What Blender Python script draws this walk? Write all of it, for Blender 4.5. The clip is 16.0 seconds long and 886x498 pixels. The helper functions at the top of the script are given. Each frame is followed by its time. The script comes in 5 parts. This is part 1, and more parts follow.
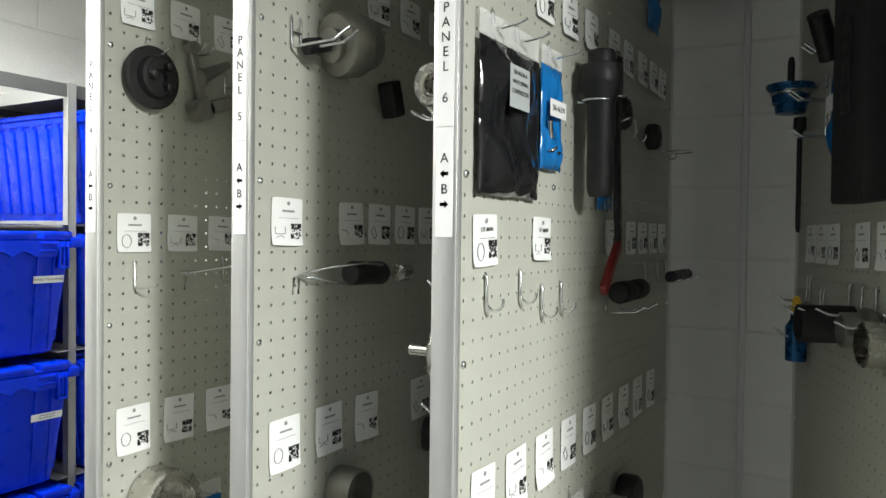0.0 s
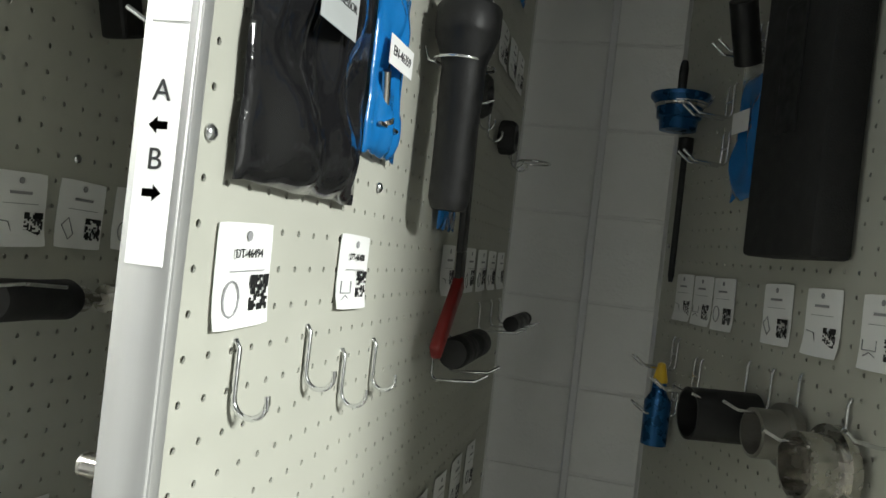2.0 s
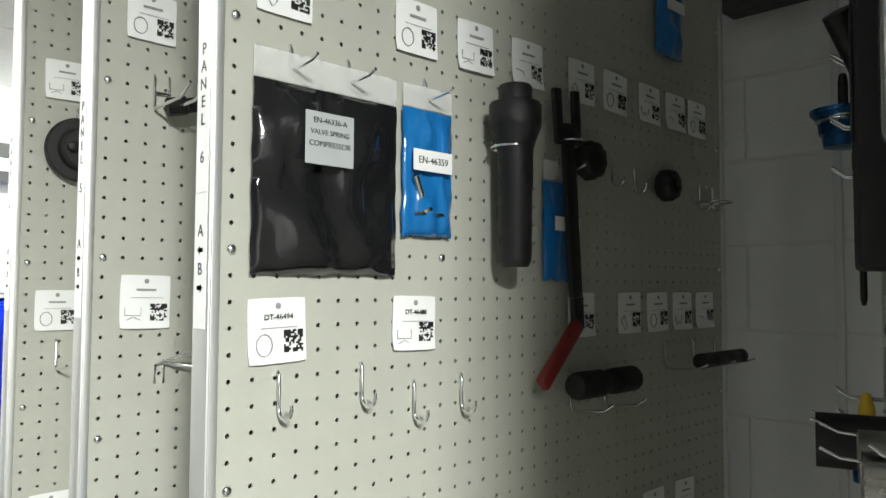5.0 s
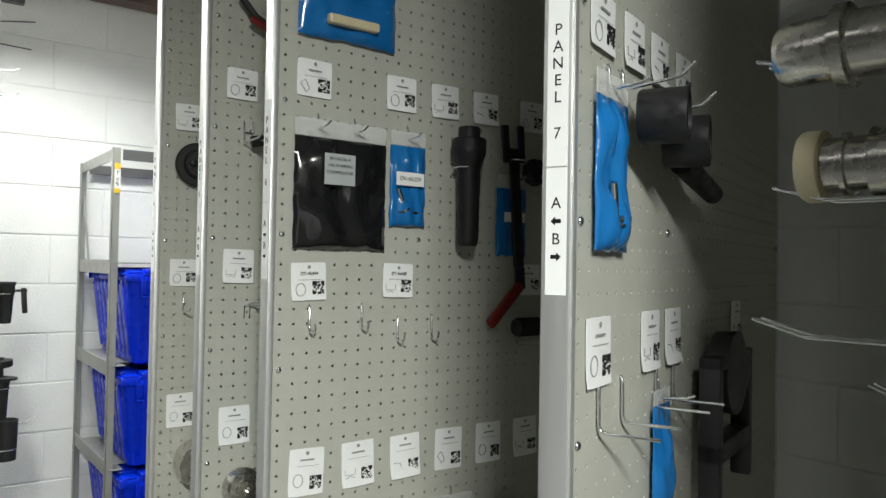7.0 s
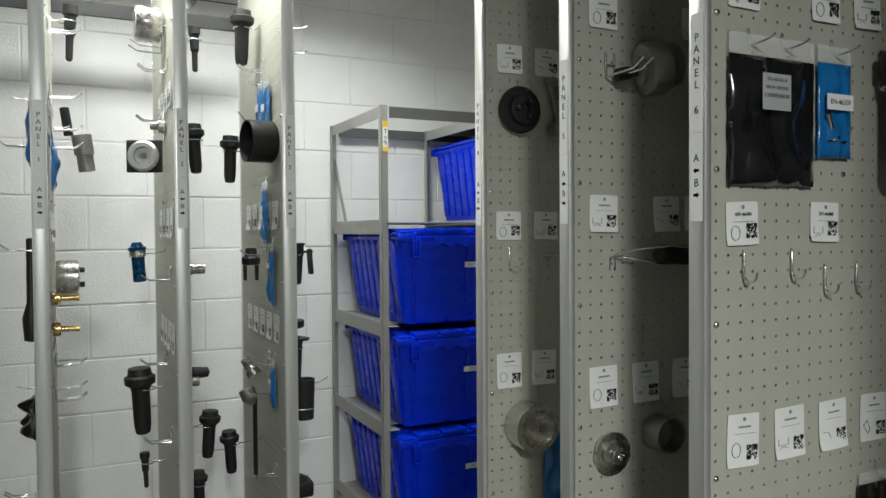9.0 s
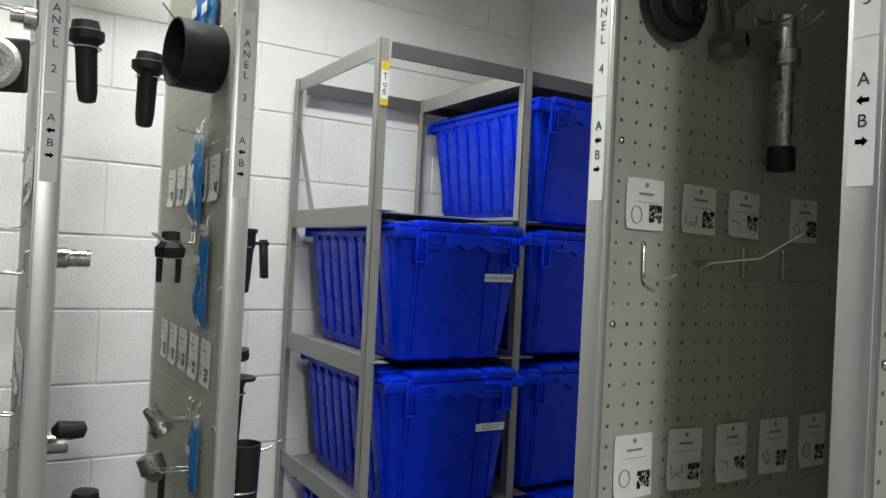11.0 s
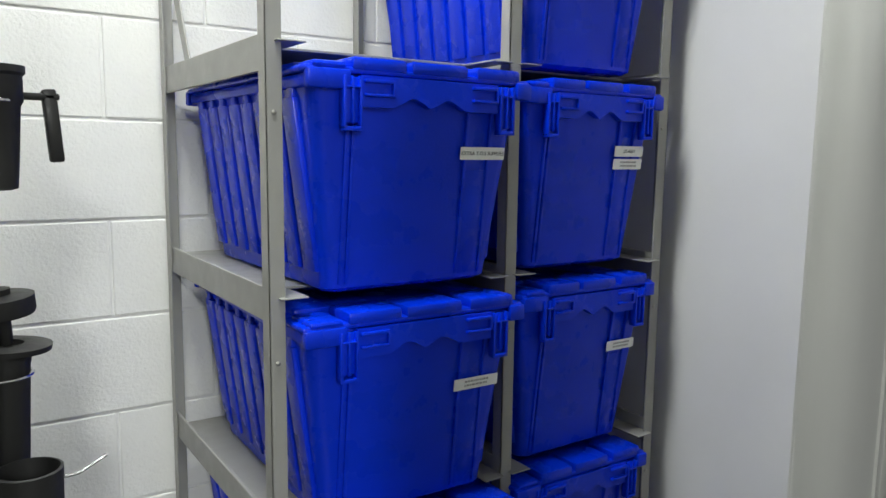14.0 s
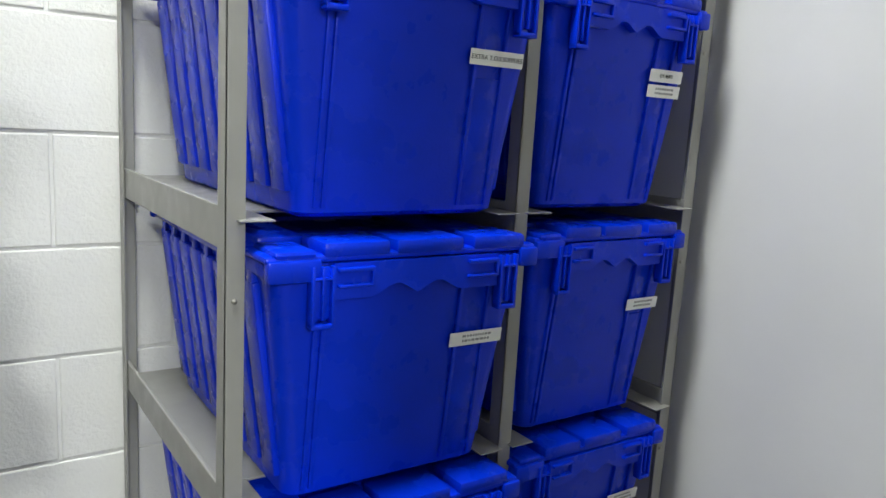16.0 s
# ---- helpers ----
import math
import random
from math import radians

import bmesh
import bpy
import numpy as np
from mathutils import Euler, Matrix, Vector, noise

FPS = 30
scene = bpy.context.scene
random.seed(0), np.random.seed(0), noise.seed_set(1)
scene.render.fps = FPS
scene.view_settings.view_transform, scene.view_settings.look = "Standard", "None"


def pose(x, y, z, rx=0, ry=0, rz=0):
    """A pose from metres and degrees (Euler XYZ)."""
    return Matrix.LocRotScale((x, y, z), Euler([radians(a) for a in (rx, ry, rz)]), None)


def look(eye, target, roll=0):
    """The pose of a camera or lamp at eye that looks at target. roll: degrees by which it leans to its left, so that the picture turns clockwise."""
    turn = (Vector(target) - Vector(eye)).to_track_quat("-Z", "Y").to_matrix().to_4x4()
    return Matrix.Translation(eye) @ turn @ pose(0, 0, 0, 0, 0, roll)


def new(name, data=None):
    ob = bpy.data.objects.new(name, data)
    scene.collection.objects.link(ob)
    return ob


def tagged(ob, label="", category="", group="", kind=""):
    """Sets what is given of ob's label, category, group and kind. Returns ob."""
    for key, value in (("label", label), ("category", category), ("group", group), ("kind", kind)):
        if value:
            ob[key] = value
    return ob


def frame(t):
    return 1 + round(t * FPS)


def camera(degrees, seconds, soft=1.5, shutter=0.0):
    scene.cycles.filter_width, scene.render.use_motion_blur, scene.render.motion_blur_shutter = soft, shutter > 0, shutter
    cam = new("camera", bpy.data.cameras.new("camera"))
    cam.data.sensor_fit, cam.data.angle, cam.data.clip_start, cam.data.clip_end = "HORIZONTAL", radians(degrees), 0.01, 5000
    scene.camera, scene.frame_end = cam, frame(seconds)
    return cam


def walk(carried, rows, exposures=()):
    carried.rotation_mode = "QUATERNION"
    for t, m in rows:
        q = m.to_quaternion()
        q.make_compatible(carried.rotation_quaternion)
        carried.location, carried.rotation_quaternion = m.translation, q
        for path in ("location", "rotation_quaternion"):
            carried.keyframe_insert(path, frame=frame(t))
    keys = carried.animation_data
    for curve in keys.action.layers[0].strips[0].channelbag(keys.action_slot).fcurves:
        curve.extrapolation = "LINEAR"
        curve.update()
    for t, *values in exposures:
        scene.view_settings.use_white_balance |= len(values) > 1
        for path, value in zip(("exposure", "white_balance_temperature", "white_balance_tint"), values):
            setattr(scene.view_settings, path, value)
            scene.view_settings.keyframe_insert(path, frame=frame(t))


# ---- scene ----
cam = camera(61.6, 16.0)
PATH = [
    (0, (0.165, -0.052, 1.451), (-0.836, 1.679, 1.412), 0.7),
    (0.5, (0.149, -0.036, 1.438), (-0.891, 1.671, 1.394), 0.1),
    (1, (0.054, 0.052, 1.425), (-0.766, 1.876, 1.423), 0.8),
    (1.5, (0.001, 0.154, 1.414), (-0.591, 2.063, 1.495), -0.0),
    (2, (-0.022, 0.365, 1.474), (-0.526, 2.301, 1.476), 6.5),
    (2.5, (-0.02, 0.411, 1.484), (-0.573, 2.332, 1.561), 3.9),
    (3, (0.027, 0.419, 1.499), (-0.655, 2.295, 1.625), 2.5),
    (3.5, (0.115, 0.457, 1.506), (-0.726, 2.266, 1.637), 5.1),
    (4, (0.215, 0.487, 1.485), (-0.82, 2.197, 1.554), 5.1),
    (4.5, (0.305, 0.459, 1.479), (-1.078, 1.903, 1.526), 2.6),
    (4.7, (0.34, 0.428, 1.49), (-1.081, 1.833, 1.572), 0.7),
    (6.8, (0.862, 0.213, 1.475), (-0.689, 1.474, 1.534), 1.8),
    (7, (0.913, 0.203, 1.476), (-0.695, 1.392, 1.52), 1.0),
    (7.5, (0.932, 0.136, 1.466), (-0.78, 1.169, 1.505), 1.4),
    (8, (0.878, 0.006, 1.47), (-0.862, 0.992, 1.481), 0.2),
    (8.5, (0.751, -0.116, 1.446), (-1.015, 0.824, 1.418), 0.1),
    (9, (0.546, -0.112, 1.436), (-1.249, 0.769, 1.388), -0.4),
    (9.2, (0.442, -0.104, 1.441), (-1.345, 0.793, 1.429), -0.3),
    (11.3, (-0.338, 0.119, 1.367), (-2.031, 1.183, 1.364), 3.6),
    (11.5, (-0.41, 0.158, 1.396), (-2.082, 1.255, 1.351), 3.6),
    (12, (-0.566, 0.216, 1.391), (-2.147, 1.438, 1.299), 3.1),
    (12.5, (-0.673, 0.299, 1.377), (-2.3, 1.455, 1.239), 1.2),
    (13, (-0.738, 0.385, 1.357), (-2.432, 1.438, 1.204), 1.6),
    (13.5, (-0.767, 0.422, 1.326), (-2.433, 1.509, 1.124), 0.8),
    (14, (-0.787, 0.429, 1.321), (-2.433, 1.536, 1.065), 0.7),
    (14.5, (-0.812, 0.449, 1.305), (-2.456, 1.556, 1.038), 0.8),
    (15, (-0.82, 0.453, 1.271), (-2.463, 1.545, 0.943), 3.9),
    (15.5, (-0.852, 0.47, 1.249), (-2.48, 1.574, 0.889), 2.5),
    (16, (-0.95, 0.529, 1.24), (-2.571, 1.651, 0.903), 3.3),
]
EXPOSURES = [(0, 1.2), (1.5, 1.45), (2.5, 1.35), (3.5, 1.5), (4.5, 1.38), (7, 0.35), (8, 0.1), (9, -0.22), (11.5, -0.1), (12.5, 0.1), (14.5, 0.4), (16, 0.6)]
walk(cam, [(t, look(eye, target, roll)) for t, eye, target, roll in PATH], EXPOSURES)

# ---- light and exposure ----
world = bpy.data.worlds.new("world")
scene.world = world
world.use_nodes = True
world.node_tree.nodes["Background"].inputs[0].default_value = (0.9, 0.95, 1.0, 1)
world.node_tree.nodes["Background"].inputs[1].default_value = 0.005


CEIL = 2.56
# the second, 1.5 W entry is an added fill for the panel fronts
LAMPS = [(2.4, -0.4, 165.0, 0, 175), (-0.35, -1.1, 1.5, 0, 150), (-1.55, 0.25, 35.0, 90, 145)]


# ---- materials ----
def material(name, colour, rough=0.5, metal=0.0, grain=0.0, scale=40.0, bump=0.0, bump_scale=200.0, wear=0.0, coat=0.0, stretch=None):
    """Principled surface with two scales of variation: fine grain and broad stains."""
    m = bpy.data.materials.new(name)
    m.use_nodes = True
    nt = m.node_tree
    b = nt.nodes["Principled BSDF"]
    b.inputs["Base Color"].default_value = (*colour, 1)
    b.inputs["Roughness"].default_value = rough
    b.inputs["Metallic"].default_value = metal
    b.inputs["Coat Weight"].default_value = coat
    tc = nt.nodes.new("ShaderNodeTexCoord")
    src = tc.outputs["Object"]
    if stretch:
        mp = nt.nodes.new("ShaderNodeMapping")
        mp.inputs["Scale"].default_value = stretch
        nt.links.new(src, mp.inputs["Vector"])
        src = mp.outputs["Vector"]
    if grain:
        n1 = nt.nodes.new("ShaderNodeTexNoise")
        n1.inputs["Scale"].default_value = scale
        n1.inputs["Detail"].default_value = 6
        n2 = nt.nodes.new("ShaderNodeTexNoise")
        n2.inputs["Scale"].default_value = scale * 0.09
        n2.inputs["Detail"].default_value = 3
        nt.links.new(src, n1.inputs["Vector"])
        nt.links.new(src, n2.inputs["Vector"])
        add = nt.nodes.new("ShaderNodeMath")
        add.operation = "ADD"
        nt.links.new(n1.outputs["Fac"], add.inputs[0])
        nt.links.new(n2.outputs["Fac"], add.inputs[1])
        mr = nt.nodes.new("ShaderNodeMapRange")
        mr.inputs["From Min"].default_value, mr.inputs["From Max"].default_value = 0.65, 1.35
        mr.inputs["To Min"].default_value, mr.inputs["To Max"].default_value = 1 - grain, 1 + grain * 0.6
        nt.links.new(add.outputs[0], mr.inputs["Value"])
        mul = nt.nodes.new("ShaderNodeVectorMath")
        mul.operation = "SCALE"
        mul.inputs[0].default_value = colour
        nt.links.new(mr.outputs[0], mul.inputs["Scale"])
        nt.links.new(mul.outputs[0], b.inputs["Base Color"])
        rr = nt.nodes.new("ShaderNodeMapRange")
        rr.inputs["From Min"].default_value, rr.inputs["From Max"].default_value = 0.3, 0.7
        rr.inputs["To Min"].default_value, rr.inputs["To Max"].default_value = max(0.03, rough - 0.08 - wear), min(1, rough + 0.08 + wear)
        nt.links.new(n1.outputs["Fac"], rr.inputs["Value"])
        nt.links.new(rr.outputs[0], b.inputs["Roughness"])
    if bump:
        n3 = nt.nodes.new("ShaderNodeTexNoise")
        n3.inputs["Scale"].default_value = bump_scale
        n3.inputs["Detail"].default_value = 5
        nt.links.new(src, n3.inputs["Vector"])
        bp = nt.nodes.new("ShaderNodeBump")
        bp.inputs["Strength"].default_value = bump
        bp.inputs["Distance"].default_value = 0.004
        nt.links.new(n3.outputs["Fac"], bp.inputs["Height"])
        nt.links.new(bp.outputs[0], b.inputs["Normal"])
    return m


PAINT = material("beige_powder_coat", (0.44, 0.44, 0.385), 0.55, 0, 0.05, 30, 0.04, 900)
ALU = material("brushed_aluminium", (0.72, 0.72, 0.71), 0.38, 0.75, 0.10, 60, 0.03, 300, stretch=(1, 1, 0.05))
STICKER = material("white_sticker", (0.86, 0.86, 0.85), 0.35, 0, 0.03, 60)
INK = material("black_ink", (0.012, 0.012, 0.013), 0.5)
GREYINK = material("grey_ink", (0.28, 0.28, 0.29), 0.6)
CARD = material("paper_card", (0.84, 0.84, 0.83), 0.45, 0, 0.04, 40, 0.05, 80)
GREYPAPER = material("grey_sticker", (0.42, 0.44, 0.44), 0.4, 0, 0.06, 60)
CHROME = material("zinc_wire", (0.78, 0.79, 0.8), 0.2, 1.0, 0.08, 80)
STEEL = material("turned_steel", (0.60, 0.58, 0.54), 0.25, 1.0, 0.06, 60, wear=0.04)
DULL = material("dull_cast_steel", (0.36, 0.35, 0.32), 0.45, 0.9, 0.22, 60, 0.15, 300, wear=0.1)
BLACK = material("black_oxide_steel", (0.010, 0.010, 0.0105), 0.50, 0.1, 0.3, 60, 0.06, 300, wear=0.1)
RUBBER = material("black_plastic", (0.011, 0.011, 0.0115), 0.55, 0, 0.25, 50, 0.06, 400)
BRASS = material("brass", (0.62, 0.45, 0.20), 0.3, 1.0, 0.15, 80)
REDGRIP = material("red_dipped_grip", (0.17, 0.010, 0.008), 0.4, 0, 0.15, 60)
BLUEANO = material("blue_anodised_metal", (0.010, 0.085, 0.22), 0.28, 0.6, 0.1, 60)
BLUEBAG = material("blue_poly_bag", (0.008, 0.145, 0.42), 0.2, 0, 0.15, 25, 0.35, 40, coat=0.6)
BLACKBAG = material("black_poly_bag", (0.010, 0.010, 0.011), 0.13, 0, 0.2, 20, 0.4, 26, coat=0.5)
FOAM = material("black_foam_case", (0.012, 0.012, 0.0125), 0.75, 0, 0.3, 60, 0.25, 500)
CREAM = material("cream_nylon", (0.62, 0.55, 0.36), 0.45, 0, 0.1, 60)
TOTE = material("blue_polyethylene", (0.0003, 0.028, 0.63), 0.27, 0, 0.10, 14, 0.10, 260, wear=0.05)
TOTE.node_tree.nodes["Principled BSDF"].inputs["Specular IOR Level"].default_value = 0.22
RACK = material("grey_enamel", (0.29, 0.288, 0.27), 0.42, 0, 0.08, 30, 0.05, 500, wear=0.05)
BLOCK = material("painted_concrete_block", (0.80, 0.80, 0.785), 0.55, 0, 0.05, 12, 0.42, 150)
MORTAR = material("painted_mortar", (0.76, 0.76, 0.75), 0.6, 0, 0.08, 30, 0.4, 150)
PLASTER = material("smooth_painted_wall", (0.70, 0.70, 0.71), 0.5, 0, 0.06, 5, 0.08, 60)
# for unseen walls only: dark so that little light bounces into the bays
GREYWALL = material("unseen_dark_wall", (0.18, 0.18, 0.175), 0.6, 0, 0.08, 5, 0.1, 60)
FLOOR = material("grey_sealed_concrete", (0.10, 0.10, 0.096), 0.4, 0, 0.2, 8, 0.08, 60, wear=0.1)
CEILMAT = material("white_ceiling_tile", (0.38, 0.38, 0.365), 0.9, 0, 0.06, 60, 0.3, 160)
YELLOW = material("yellow_tape", (0.75, 0.48, 0.03), 0.4, 0, 0.05, 50)
DARKSTEEL = material("dark_painted_steel", (0.035, 0.035, 0.037), 0.4, 0.2, 0.15, 40)
# the rack's top rails, darker than its other parts
RACKTOP = material("dark_grey_top_rail", (0.10, 0.10, 0.10), 0.45, 0, 0.1, 30)
RUSTPIPE = material("brown_primed_pipe", (0.16, 0.10, 0.085), 0.5, 0.2, 0.2, 40)
DIAMOND = material("galvanised_plate", (0.62, 0.62, 0.6), 0.35, 0.9, 0.2, 120, 0.5, 300)

CLEAR = bpy.data.materials.new("clear_poly_film")
CLEAR.use_nodes = True
_b = CLEAR.node_tree.nodes["Principled BSDF"]
_b.inputs["Base Color"].default_value = (0.93, 0.93, 0.93, 1)
_b.inputs["Roughness"].default_value = 0.12
_b.inputs["Alpha"].default_value = 0.28
SILVERBAG = material("silver_foil_film", (0.62, 0.60, 0.60), 0.16, 0.7, 0.3, 30, 0.6, 45, coat=0.5)

TUBELIGHT = bpy.data.materials.new("lamp_diffuser")
TUBELIGHT.use_nodes = True
_b = TUBELIGHT.node_tree.nodes["Principled BSDF"]
_b.inputs["Base Color"].default_value = (0.9, 0.9, 0.9, 1)
_b.inputs["Emission Color"].default_value = (1, 1, 1, 1)
_b.inputs["Emission Strength"].default_value = 2.0


# ---- mesh tools ----
def mesh_ob(name, bm, mat, parent=None, m=None, smooth=None):
    me = bpy.data.meshes.new(name)
    bmesh.ops.recalc_face_normals(bm, faces=bm.faces)
    bm.to_mesh(me)
    bm.free()
    me.materials.append(mat)
    if smooth is not None:
        me.shade_smooth()
        me.set_sharp_from_angle(angle=radians(smooth))
    ob = new(name, me)
    if parent:
        ob.parent = parent
    if m is not None:
        ob.matrix_basis = m
    return ob


def add_box(bm, x0, y0, z0, x1, y1, z1, bevel=0.0, m=None):
    g = bmesh.ops.create_cube(bm, size=1)
    vs = g["verts"]
    bmesh.ops.scale(bm, vec=(x1 - x0, y1 - y0, z1 - z0), verts=vs)
    bmesh.ops.translate(bm, vec=((x0 + x1) / 2, (y0 + y1) / 2, (z0 + z1) / 2), verts=vs)
    if bevel:
        es = list({e for v in vs for e in v.link_edges})
        r = bmesh.ops.bevel(bm, geom=es, offset=bevel, segments=2, affect="EDGES", profile=0.5)
        vs = list({v for f in r["faces"] for v in f.verts} | {v for v in vs if v.is_valid})
    if m is not None:
        bmesh.ops.transform(bm, matrix=m, verts=vs)
    return vs


def add_lathe(bm, profile, seg=24, m=None):
    """Turned shape round local z from (radius, height) pairs; closed ends."""
    rings = []
    for r, z in profile:
        rings.append([bm.verts.new((r * math.cos(2 * math.pi * i / seg), r * math.sin(2 * math.pi * i / seg), z)) for i in range(seg)])
    for a, b in zip(rings, rings[1:]):
        for i in range(seg):
            bm.faces.new((a[i], a[(i + 1) % seg], b[(i + 1) % seg], b[i]))
    bm.faces.new(rings[0][::-1])
    bm.faces.new(rings[-1])
    vs = [v for ring in rings for v in ring]
    if m is not None:
        bmesh.ops.transform(bm, matrix=m, verts=vs)
    return vs


def add_tube(bm, pts, r, seg=8):
    """Wire along a polyline."""
    pts = [Vector(p) for p in pts]
    rings = []
    up = Vector((0.31, 0.17, 0.93))
    for i, p in enumerate(pts):
        d = (pts[min(i + 1, len(pts) - 1)] - pts[max(i - 1, 0)]).normalized()
        u = d.cross(up)
        if u.length < 0.05:
            u = d.cross(Vector((1, 0, 0)))
        u.normalize()
        v = d.cross(u)
        rings.append([bm.verts.new(p + r * (math.cos(2 * math.pi * k / seg) * u + math.sin(2 * math.pi * k / seg) * v)) for k in range(seg)])
    for a, b in zip(rings, rings[1:]):
        for k in range(seg):
            bm.faces.new((a[k], a[(k + 1) % seg], b[(k + 1) % seg], b[k]))
    bm.faces.new(rings[0][::-1])
    bm.faces.new(rings[-1])


def arc(cx, cz, r, a0, a1, n=8, y=0.0):
    return [(cx + r * math.cos(radians(a0 + (a1 - a0) * i / n)), y, cz + r * math.sin(radians(a0 + (a1 - a0) * i / n))) for i in range(n + 1)]


TEXTS = {}


def text_mesh(body, size):
    key = (body, size)
    if key not in TEXTS:
        cu = bpy.data.curves.new("text", "FONT")
        cu.body, cu.size, cu.align_x, cu.align_y, cu.extrude = body, size, "CENTER", "CENTER", 0.0002
        ob = bpy.data.objects.new("text", cu)
        scene.collection.objects.link(ob)
        bpy.context.view_layer.update()
        me = bpy.data.meshes.new_from_object(ob.evaluated_get(bpy.context.evaluated_depsgraph_get()))
        bpy.data.objects.remove(ob)
        me.materials.clear()
        me.materials.append(INK)
        TEXTS[key] = me
    return TEXTS[key]


def text(name, body, size, parent, m):
    ob = new(name, text_mesh(body, size))
    ob.parent = parent
    ob.matrix_basis = m
    return ob


# faces: text lies in local xy; these turn it onto a face
FACE_X = Matrix(((0, 0, 1, 0), (1, 0, 0, 0), (0, 1, 0, 0), (0, 0, 0, 1)))      # faces +x, reads along +y
FACE_NY = Matrix(((1, 0, 0, 0), (0, 0, -1, 0), (0, 1, 0, 0), (0, 0, 0, 1)))    # faces -y, reads along +x


# ---- room ----
def block_wall(name, label, length, z0, z1, course, joint_at, m):
    """Running-bond wall in its own frame: length along local x, the face at y = 0 towards -y; every block a child."""
    bm = bmesh.new()
    add_box(bm, 0, 0.006, 0, length, 0.2, CEIL)
    wall = tagged(mesh_ob(name, bm, MORTAR, None, m), label, "wall", kind="structure")
    long, gap = course * 2.03, 0.0055
    bm = bmesh.new()
    add_box(bm, -long / 2 + gap / 2, 0.0025, gap / 2, long / 2 - gap / 2, 0.012, course - gap / 2, 0.0025)
    me = bpy.data.meshes.new("block")
    bm.to_mesh(me)
    bm.free()
    me.materials.append(BLOCK)
    n = 0
    k0 = math.floor(z0 / course)
    z_off = z0 - k0 * course
    k = 0
    z = z_off
    while z + course < z1 + 0.05:
        x = joint_at + (0.5 if k % 2 else 0.0) * long
        x -= math.ceil(x / long) * long
        while x < length:
            if x > -0.2 * long and x < length - 0.2 * long:
                ob = new("block", me)
                ob.parent = wall
                ob.matrix_basis = Matrix.Translation((x + long / 2, random.uniform(-0.0008, 0.0008), z))
            x += long
        z += course
        k += 1
    return wall


def plain_box(name, label, category, mat, a, b, bevel=0.0, kind="structure"):
    bm = bmesh.new()
    add_box(bm, *a, *b, bevel)
    return tagged(mesh_ob(name, bm, mat), label, category, kind=kind)


WALL_X, BACK_Y, SIDE_Y = -2.31, 1.98, 1.64
plain_box("floor", "grey sealed concrete floor of the storage room", "floor", FLOOR, (-2.5, -4.2, -0.1), (4.2, 2.2, 0.0))
plain_box("ceiling", "white tiled ceiling of the storage room", "ceiling", CEILMAT, (-2.5, -4.2, CEIL), (4.2, 2.2, CEIL + 0.1))
# unseen closing walls, their grey chosen to hold bounced light down
plain_box("wall_south", "unseen wall closing the room behind the aisle, kept dark against bounce", "wall", GREYWALL, (-2.5, -4.2, 0), (4.2, -4.0, CEIL))
plain_box("wall_east", "unseen wall closing the aisle's end, kept dark against bounce", "wall", GREYWALL, (4.0, -4.0, 0), (4.2, 2.18, CEIL))
# added out of view: shades the back wall and stops bounce behind panel 8
plain_box("shade_stub", "added grey wall out of view that keeps light off the back wall", "wall", GREYWALL, (1.30, 0.90, 0), (1.40, BACK_Y - 0.002, CEIL - 0.002))
plain_box("wall_side", "smooth white painted wall beside the steel rack", "wall", PLASTER, (WALL_X, SIDE_Y, 0), (-1.12, BACK_Y, CEIL), 0.004)
plain_box("wall_coping", "brown steel beam along the top of the block wall", "beam", RUSTPIPE, (WALL_X + 0.003, -4.0, CEIL - 0.05), (WALL_X + 0.1, SIDE_Y - 0.003, CEIL - 0.001))
block_wall("wall_west", "white painted concrete block wall", 6.2, 0.05, CEIL, 0.1895, 0.69 + 4.0 + 0.19, Matrix.Translation((WALL_X, -4.0, 0)) @ pose(0, 0, 0, 0, 0, 90))
block_wall("wall_north", "white painted concrete block wall behind the panels", 5.32, 0.107, CEIL, 0.1845, 1.0, Matrix.Translation((-1.12, BACK_Y, 0)))

# pilaster joint on the back wall
plain_box("trim", "white painted vertical conduit strip on the block wall", "conduit", PLASTER, (-0.128, BACK_Y - 0.012, 0.02), (-0.112, BACK_Y, CEIL - 0.002), 0.003)


def ceiling_lamp(x, y, watts, turn, spread):
    bm = bmesh.new()
    add_box(bm, -0.62, -0.16, -0.05, 0.62, 0.16, 0, 0.006)
    ob = mesh_ob("ceiling_lamp", bm, PLASTER, None, pose(x, y, CEIL - 0.001, 0, 0, turn))
    bm = bmesh.new()
    add_box(bm, -0.59, -0.13, -0.056, 0.59, 0.13, -0.051, 0.002)
    mesh_ob("diffuser", bm, TUBELIGHT, ob)
    tagged(ob, "white ceiling light fitting with a glowing diffuser, out of view", "ceiling lamp", "ceiling lamps")
    lamp = bpy.data.lights.new("lamp_light", "AREA")
    lamp.spread = radians(spread)
    lamp.shape, lamp.size, lamp.size_y, lamp.energy, lamp.color = "RECTANGLE", 1.16, 0.24, watts, (0.965, 1.0, 0.955)
    new("lamp_light", lamp).matrix_basis = pose(x, y, CEIL - 0.062, 0, 0, turn)


# the weak fill gets the same fitting as the two main lamps
for lx, ly, w, turn, spread in LAMPS:
    ceiling_lamp(lx, ly, w, turn, spread)


# ---- pegboard panels ----
PITCH = 0.0254
Z_B = 1.524
Z0, Z1 = 0.23, 2.25
T = 0.016


